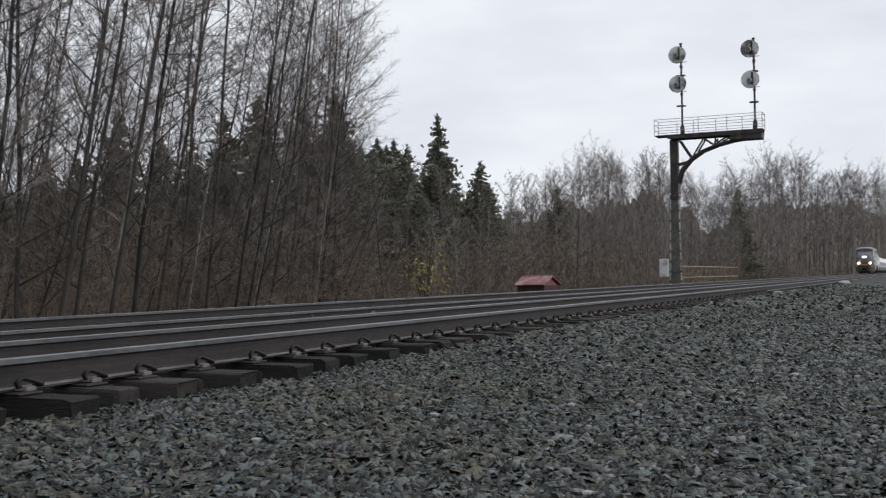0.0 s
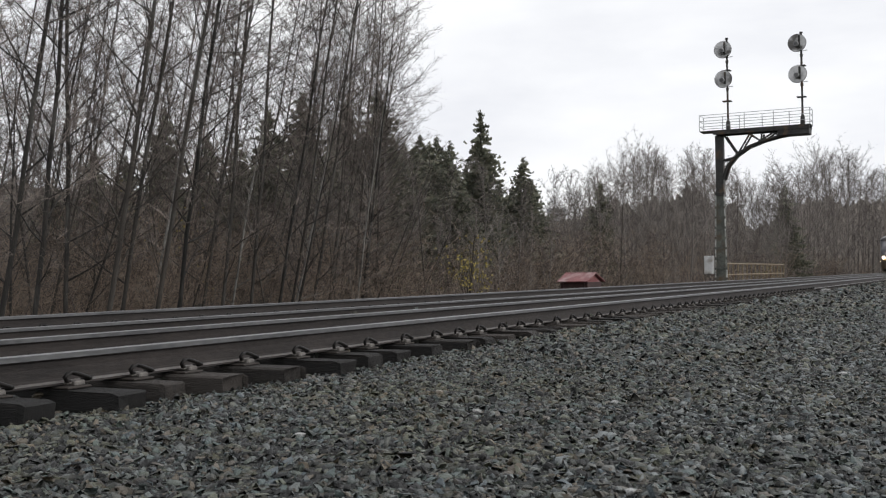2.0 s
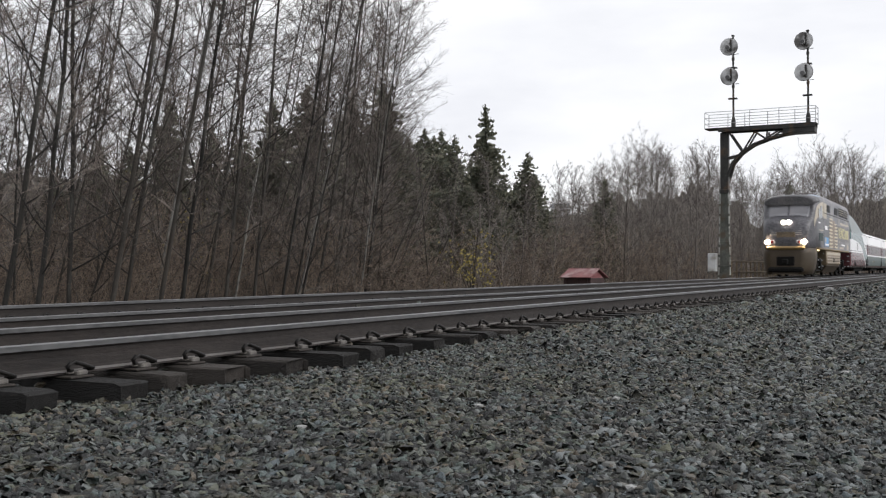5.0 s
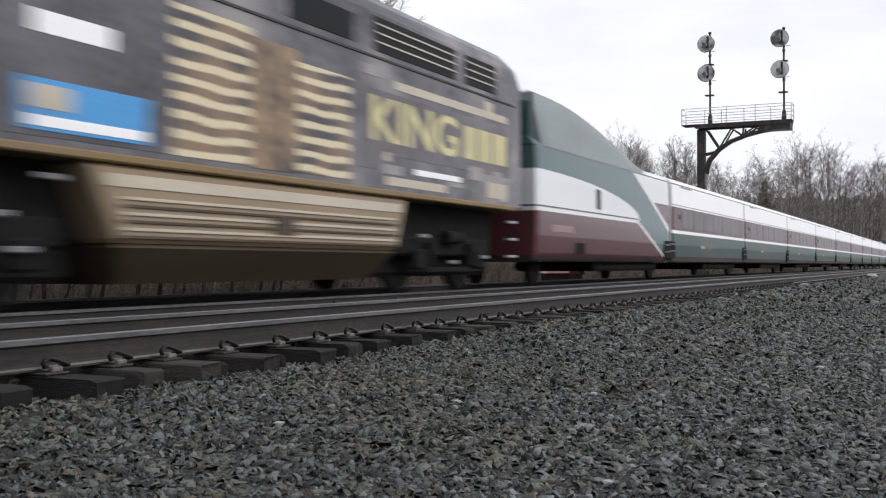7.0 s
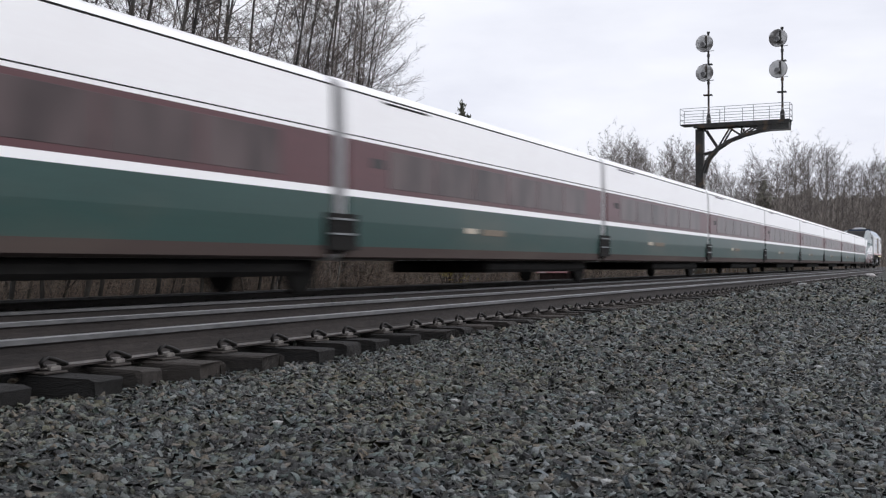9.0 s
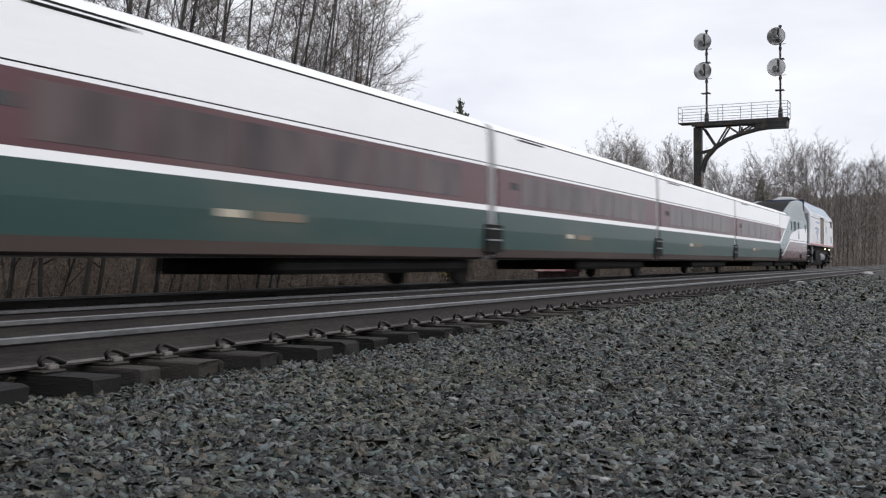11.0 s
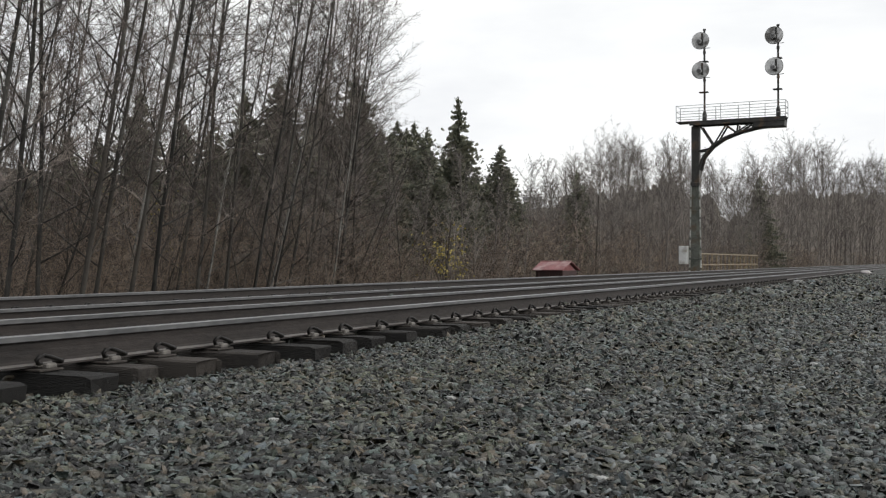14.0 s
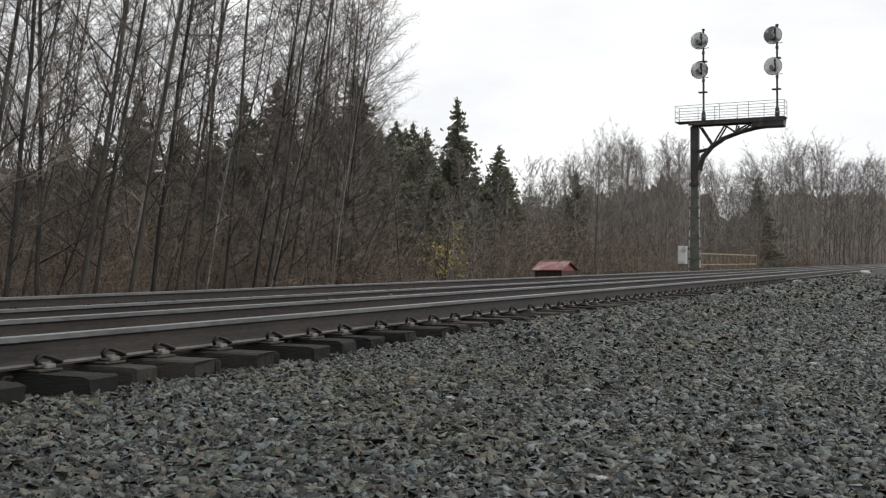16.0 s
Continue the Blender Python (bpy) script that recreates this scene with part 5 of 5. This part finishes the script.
    # the printed figure: pale gold bands to both sides of brown forms
    side_panel("printed_bands", body, 6.95, 8.45, 1.72, 3.5, M_PRINT, 1.475, 0.008, "printed pale gold bands")
    side_panel("printed_bands", body, 9.5, 10.9, 1.72, 3.25, M_PRINT, 1.475, 0.008, "printed pale gold bands")
    side_panel("printed_figure", body, 8.45, 9.5, 1.7, 3.4, M_FURPRINT, 1.475, 0.008, "printed brown and gold figure")
    r = random.Random(21)
    for i in range(34):
        y0, z0 = r.uniform(6.9, 16.9), r.uniform(1.7, 3.4)
        if y0 < 10.9 or 11.2 < y0 < 17.2 and 2.3 < z0 < 3.1:
            continue
        side_panel("printed_patch", body, y0, y0 + r.uniform(0.2, 0.7), z0, z0 + r.uniform(0.08, 0.28), r.choice((M_WRAP_PALE, M_LOUVRE, M_FUR, M_LOUVRE, M_CREAM)), 1.4745 + 0.0003 * i / 34, 0.005)
    side_panel("charcoal_panel", body, 4.35, 6.95, 1.72, 3.36, M_WRAP_DARK, 1.4725, 0.006)
    side_panel("cream_panel", body, 4.32, 5.65, 3.4, 4.28, M_CREAM, 1.475, 0.008)
    side_panel("pale_panel", body, 11.2, 17.2, 2.2, 3.2, M_WRAP_PALE, 1.473, 0.006)
    side_panel("printed_strip", body, 12.3, 17.0, 3.28, 3.42, M_CREAM, 1.475, 0.008)
    side_panel("printed_strip", body, 13.0, 14.8, 1.95, 2.05, M_WHITE, 1.475, 0.008)
    side_panel("printed_strip", body, 12.0, 14.2, 1.72, 1.86, M_CREAM, 1.475, 0.008)
    side_panel("printed_strip", body, 16.0, 17.0, 1.75, 2.05, M_CREAM, 1.475, 0.008)
    word = bpy.data.curves.new("lettering", "FONT")
    word.body, word.size, word.extrude, word.offset = "KING", 0.95, 0.006, 0.018
    word.materials.append(M_LETTER)
    w = hang("lettering", word, body, "pale gold capital letters")
    w.matrix_basis = Matrix.Translation((1.476, 11.45, 2.42)) @ Matrix(((0, 0, 1, 0), (1, 0, 0, 0), (0, 1, 0, 0), (0, 0, 0, 1))) @ Matrix.Diagonal((1.42, 1.02, 1, 1))
    for y0, y1 in ((14.95, 15.5), (15.6, 16.2), (16.3, 16.95)):
        side_panel("letter_bar", body, y0, y1, 2.42, 3.02, M_LETTER, 1.475, 0.008)
    # sill, ribbed tank cover and running gear
    part("sill", boxed((0, 9.8, 1.6), (2.98, 15.4, 0.1), 0.02), M_SILLGOLD, loco, "gold-brown side sill")
    tank = part("fuel_tank", boxed((0, 9.25, 1.12), (2.86, 7.1, 0.86), 0.05), M_GOLD, loco, "gold-brown ribbed fuel tank cover")
    for v in tank.data.vertices:
        if v.co.z < 1.0:
            v.co.y += 0.4 if v.co.y < 9 else -0.3
    under = boxed((0, 9.3, 0.46), (2.8, 6.3, 0.46), 0.05)
    for v in under.verts:
        if v.co.z < 0.45:
            v.co.x *= 0.78
            v.co.y += 0.3 if v.co.y < 9 else -0.25
    # The tank's shadowed lower part is painted with the dark gold.
    part("tank_bottom", under, M_GOLD_DARK, loco, "brown underside of the tank, shade put into its colour")
    for i in range(6):
        side_panel("rib", tank, 6.2, 12.4, 0.74 + i * 0.085, 0.775 + i * 0.085, M_CREAM if i % 2 else M_GOLD_DARK, 1.437, 0.03)
    side_panel("tank_band", tank, 5.95, 12.6, 1.3, 1.44, M_CREAM, 1.435, 0.02)
    side_panel("tank_plate", tank, 9.0, 9.5, 0.85, 1.1, M_GOLD_DARK, 1.45, 0.03)
    for y0, y1 in ((1.7, 6.0), (12.6, 17.3)):
        part("traction_gear", boxed((0, (y0 + y1) / 2, 0.72), (1.7, y1 - y0, 0.95), 0.08), M_BLACK, loco, "black traction motors and brake gear")
    truck(loco, 3.75, 2.5, 0.5)
    truck(loco, 14.9, 2.5, 0.5)
    for z in (0.6, 0.95, 1.3):
        side_panel("step", loco, 17.2, 17.6, z, z + 0.05, M_GALV, 1.4, 0.1)
    part("rear_diaphragm", boxed((0, 17.9, 2.6), (1.2, 0.5, 2.2), 0.06), M_BLACK, loco)
    for y in (7.5, 10.0, 12.5, 15.0):
        part("roof_fan", rod(bmesh.new(), (0, y, 4.8), (0, y, 4.93), 0.55, 20), M_SILVER_ROOF, loco)
    return loco


def build_cab_car():
    """The cab car at the tail: y = 0 at its coupled end, the cab at y = 17."""
    c = empty("cab_car", pose(FAR_X, 0, 0), "silver-white baggage cab car with blue arrow mark and red stripe", "train car")

    def prof(w, zt, zr):
        return [(w * 0.99, 1.6), (w, 1.66), (w, 2.4), (w, 3.1), (w, zt), (w * 0.985, zt + 0.06), (w * 0.66, zr - 0.26), (w * 0.3, zr), (0.001, zr + 0.03)]

    st = [(0.6, prof(1.5, 3.62, 4.62)), (0.66, prof(1.53, 3.68, 4.7)), (13.8, prof(1.53, 3.68, 4.7)), (14.5, prof(1.53, 3.6, 4.6)), (14.9, prof(1.53, 3.5, 4.35)), (15.1, prof(1.52, 3.42, 4.2)), (15.65, prof(1.48, 3.1, 3.5)), (16.0, prof(1.42, 2.95, 3.25)), (16.1, prof(1.36, 2.85, 3.1))]
    body = hang("body", loft(st, [M_SILVER, M_SILVER_ROOF, M_BLUE], lambda k, i: 1 if k >= 5 and 0 < i < 5 else 0, False), c)
    part("end_panel", boxed((0, 0.588, 4.08), (2.35, 0.03, 0.9), 0.01), M_NAVY, c, "deep blue panel over the end door")
    part("end_wall", boxed((0, 0.585, 2.66), (2.86, 0.03, 1.96), 0.01), M_ENDGREY, c, "dirty end wall with shade painted in as grey")
    part("end_door", boxed((0, 0.565, 2.6), (0.8, 0.04, 1.9), 0.01), M_BELLOWS, c)
    side_panel("stripe", body, 0.66, 15.6, 1.64, 1.71, M_RED, 1.531, 0.012, "red stripe along the sill")
    door = None
    for s in (1, -1):
        door = part("shutter_door", boxed((s * 1.528, 7.4, 2.63), (0.03, 1.75, 1.76), 0.005), M_DOOR, body, "brown roll-up baggage door")
        for i in range(17):
            part("slat", boxed((s * 1.546, 7.4, 1.82 + i * 0.1), (0.012, 1.66, 0.055), 0.003), M_DOOR, door)
        part("door_frame", boxed((s * 1.54, 8.34, 2.63), (0.05, 0.1, 1.86), 0.005), M_BLACK, door)
        part("door_frame", boxed((s * 1.54, 7.4, 3.53), (0.05, 1.9, 0.06), 0.005), M_BLACK, door)
    side_panel("panel_seam", body, 1.0, 6.2, 3.42, 3.45, M_BELLOWS, 1.532, 0.01)
    side_panel("panel_seam", body, 8.7, 13.2, 3.42, 3.45, M_BELLOWS, 1.532, 0.01)
    side_panel("crew_door", body, 9.9, 10.55, 1.75, 3.35, M_SILVER_DARK, 1.532, 0.014)
    side_panel("door_window", body, 10.02, 10.43, 2.6, 3.05, M_GLASS, 1.54, 0.014)
    side_panel("cab_window", body, 13.1, 14.5, 3.05, 3.56, M_PANE, 1.534, 0.02)
    side_panel("window_post", body, 13.8, 13.86, 3.03, 3.58, M_SILVER, 1.546, 0.02)
    side_panel("vent", body, 13.5, 13.95, 1.9, 2.4, M_GRILLE, 1.534, 0.02)
    part("windshield", boxed((0, 15.42, 3.94), (1.3, 0.03, 0.66), 0.01, Euler((radians(-40), 0, 0)).to_matrix().to_4x4()), M_GLASS, body)
    # blue arrow mark of three swept bands
    bands = (((3.95, 2.69), (4.2, 2.8), (4.5, 2.85), (4.95, 2.85), (5.4, 2.79), (4.95, 2.74), (4.5, 2.67)),
             ((4.5, 2.4), (4.75, 2.58), (5.1, 2.7), (5.6, 2.78), (6.1, 2.82), (5.6, 2.7), (5.2, 2.55), (4.8, 2.34)),
             ((5.1, 2.1), (5.25, 2.36), (5.5, 2.55), (5.8, 2.69), (6.17, 2.79), (5.85, 2.58), (5.6, 2.34), (5.4, 2.06)))
    for s in (1, -1):
        for band in bands:
            n = len(band)
            verts = [(s * x, y - 0.6, z) for x in (1.53, 1.538) for y, z in band]
            faces = [tuple(range(n)), tuple(range(n, 2 * n))] + [(k, (k + 1) % n, n + (k + 1) % n, n + k) for k in range(n)]
            hang("arrow_band", mesh_of("arrow_band", verts, faces, [M_BLUE]), body, "blue swept band")
    side_panel("lettering", body, 3.7, 5.8, 3.1, 3.24, M_BLUEGREY, 1.532, 0.01)
    part("under_sill", boxed((0, 8.5, 1.25), (2.3, 15.6, 0.75), 0.03), M_BLACK, c)
    part("tank", rod(bmesh.new(), (0, 8.4, 0.85), (0, 11.2, 0.85), 0.5, 16), M_BLACK, c)
    for s in (1, -1):
        part("air_tank", rod(bmesh.new(), (s * 1.1, 8.5, 0.85), (s * 1.1, 11.0, 0.85), 0.27, 16), M_TANK, c, "grey cylindrical air tank")
        part("battery_box", boxed((s * 1.15, 6.2, 0.95), (0.5, 2.6, 0.6), 0.04), M_BLACK, c)
        for y in (9.9, 12.6):
            part("marker_light", boxed((s * 1.5, y, 1.42), (0.06, 0.22, 0.07), 0.01), M_MARKER, c, "small warm side light")
        for z in (0.55, 0.9, 1.25):
            for y in (0.85, 15.5):
                part("step", boxed((s * 1.35, y, z), (0.16, 0.4, 0.05), 0.01), M_GALV, c)
    part("fuel_tank", boxed((0, 8.3, 0.62), (2.3, 5.4, 0.72), 0.12), M_BLACK, c, "dirty black fuel tank between the trucks")
    for s in (1, -1):
        for y in (3.2, 13.9):
            part("truck_frame", boxed((s * 1.12, y, 0.72), (0.16, 3.7, 0.42), 0.06), M_BLACK, c, "black cast truck side frame")
            part("brake_rigging", boxed((s * 1.05, y, 0.32), (0.12, 2.9, 0.2), 0.03), M_BLACK, c)
        part("shock_absorber", rod(bmesh.new(), (s * 1.24, 3.9, 0.45), (s * 1.24, 3.9, 1.0), 0.06, 10), M_TANK, c)
        part("hanger_plate", boxed((s * 1.3, 3.6, 1.3), (0.1, 0.4, 0.5), 0.02), M_TANK, c, "grey hanger plate under the sill")
        for y, z in ((6.3, 0.95), (7.4, 0.7), (8.8, 1.15), (10.7, 1.15), (8.8, 0.55), (10.7, 0.55), (13.2, 0.95), (13.2, 0.6)):
            part("grab_bar", boxed((s * 1.36, y, z), (0.04, 0.34, 0.035), 0.008), M_GALV, c)
        for y, z in ((15.1, 2.75), (15.1, 2.3)):
            part("nose_grab", boxed((s * 1.48, y, z), (0.04, 0.5, 0.035), 0.008), M_SILVER_DARK, c)
        part("door_track", boxed((s * 1.545, 7.0, 3.6), (0.04, 3.2, 0.05), 0.008), M_SILVER_DARK, body)
        for y in (2.4, 6.2, 8.7, 11.2, 12.4):
            part("panel_joint", boxed((s * 1.5285, y, 2.62), (0.012, 0.025, 1.72)), M_SILVER_DARK, body)
        part("sill_rail", boxed((s * 1.545, 4.9, 1.83), (0.03, 2.7, 0.05), 0.008), M_SILVER_DARK, body)
    for y in (3.2, 13.9):
        part("truck_gear", boxed((0, y, 0.72), (1.7, 4.2, 0.95), 0.08), M_BLACK, c)
    truck(c, 3.2, 2.6, 0.5)
    truck(c, 13.9, 2.6, 0.5)
    part("pilot", boxed((0, 15.8, 0.95), (2.5, 0.5, 1.2), 0.08), M_BLACK, c)
    part("coupling", boxed((0, 0.05, 1.0), (0.5, 1.2, 0.5), 0.04), M_BLACK, c)
    return c


M_SILVER_DARK = paint("light_grey_door", (0.5, 0.51, 0.53), 0.4)
M_BLUEGREY = paint("blue_grey_lettering", (0.3, 0.36, 0.5), 0.4)
# End wall: dirt, plus the end's own shade painted as darker grey.
M_ENDGREY = surface("shaded_dirty_end_grey", (0.16, 0.16, 0.165), (0.36, 0.36, 0.37), 1.2, 0.6, bump=0.05, stretch=(2, 1, 0.6))
M_TANK = paint("dirty_grey_tank", (0.2, 0.21, 0.22), 0.5)

locomotive = build_locomotive()
front_end = build_end_car()
rear_end = copy_thing(front_end, pose(FAR_X, 0, 0, 0, 0, 180))
coach = build_coach()
coaches = [coach] + [copy_thing(coach, pose(FAR_X, 0, 0)) for _ in range(10)]
cab_car = build_cab_car()


def motions():
    """The whole train passes on the far track, towards the camera and away behind it."""
    def nose(t):
        late = float(np.interp(t, (8.0, 9.0, 11.5, 12.5, 13.5, 16.0), (0.0, 0.27, 0.42, 0.3, 0.15, 0.0)))
        return 17.4 - 29.7 * (t - 6.5) + late if t >= 6.3 else 23.34 - 27.9 * (t - 6.3)

    times = [0.0, 1.0, 2.0, 3.0, 4.0, 5.0, 5.8, 6.3, 6.8, 8.0, 9.0, 10.0, 11.5, 12.5, 13.5, 16.0]

    def run(thing, behind, turn=0):
        walk(thing, [(t, pose(FAR_X, nose(t) + behind, 0, 0, 0, turn)) for t in times])

    run(locomotive, 0.0)
    run(front_end, 18.75)
    for i, car in enumerate(coaches):
        run(car, 30.75 + CAR * i)
    run(rear_end, 30.75 + CAR * 11 + END - 0.25, 180)
    run(cab_car, 185.95)


motions()
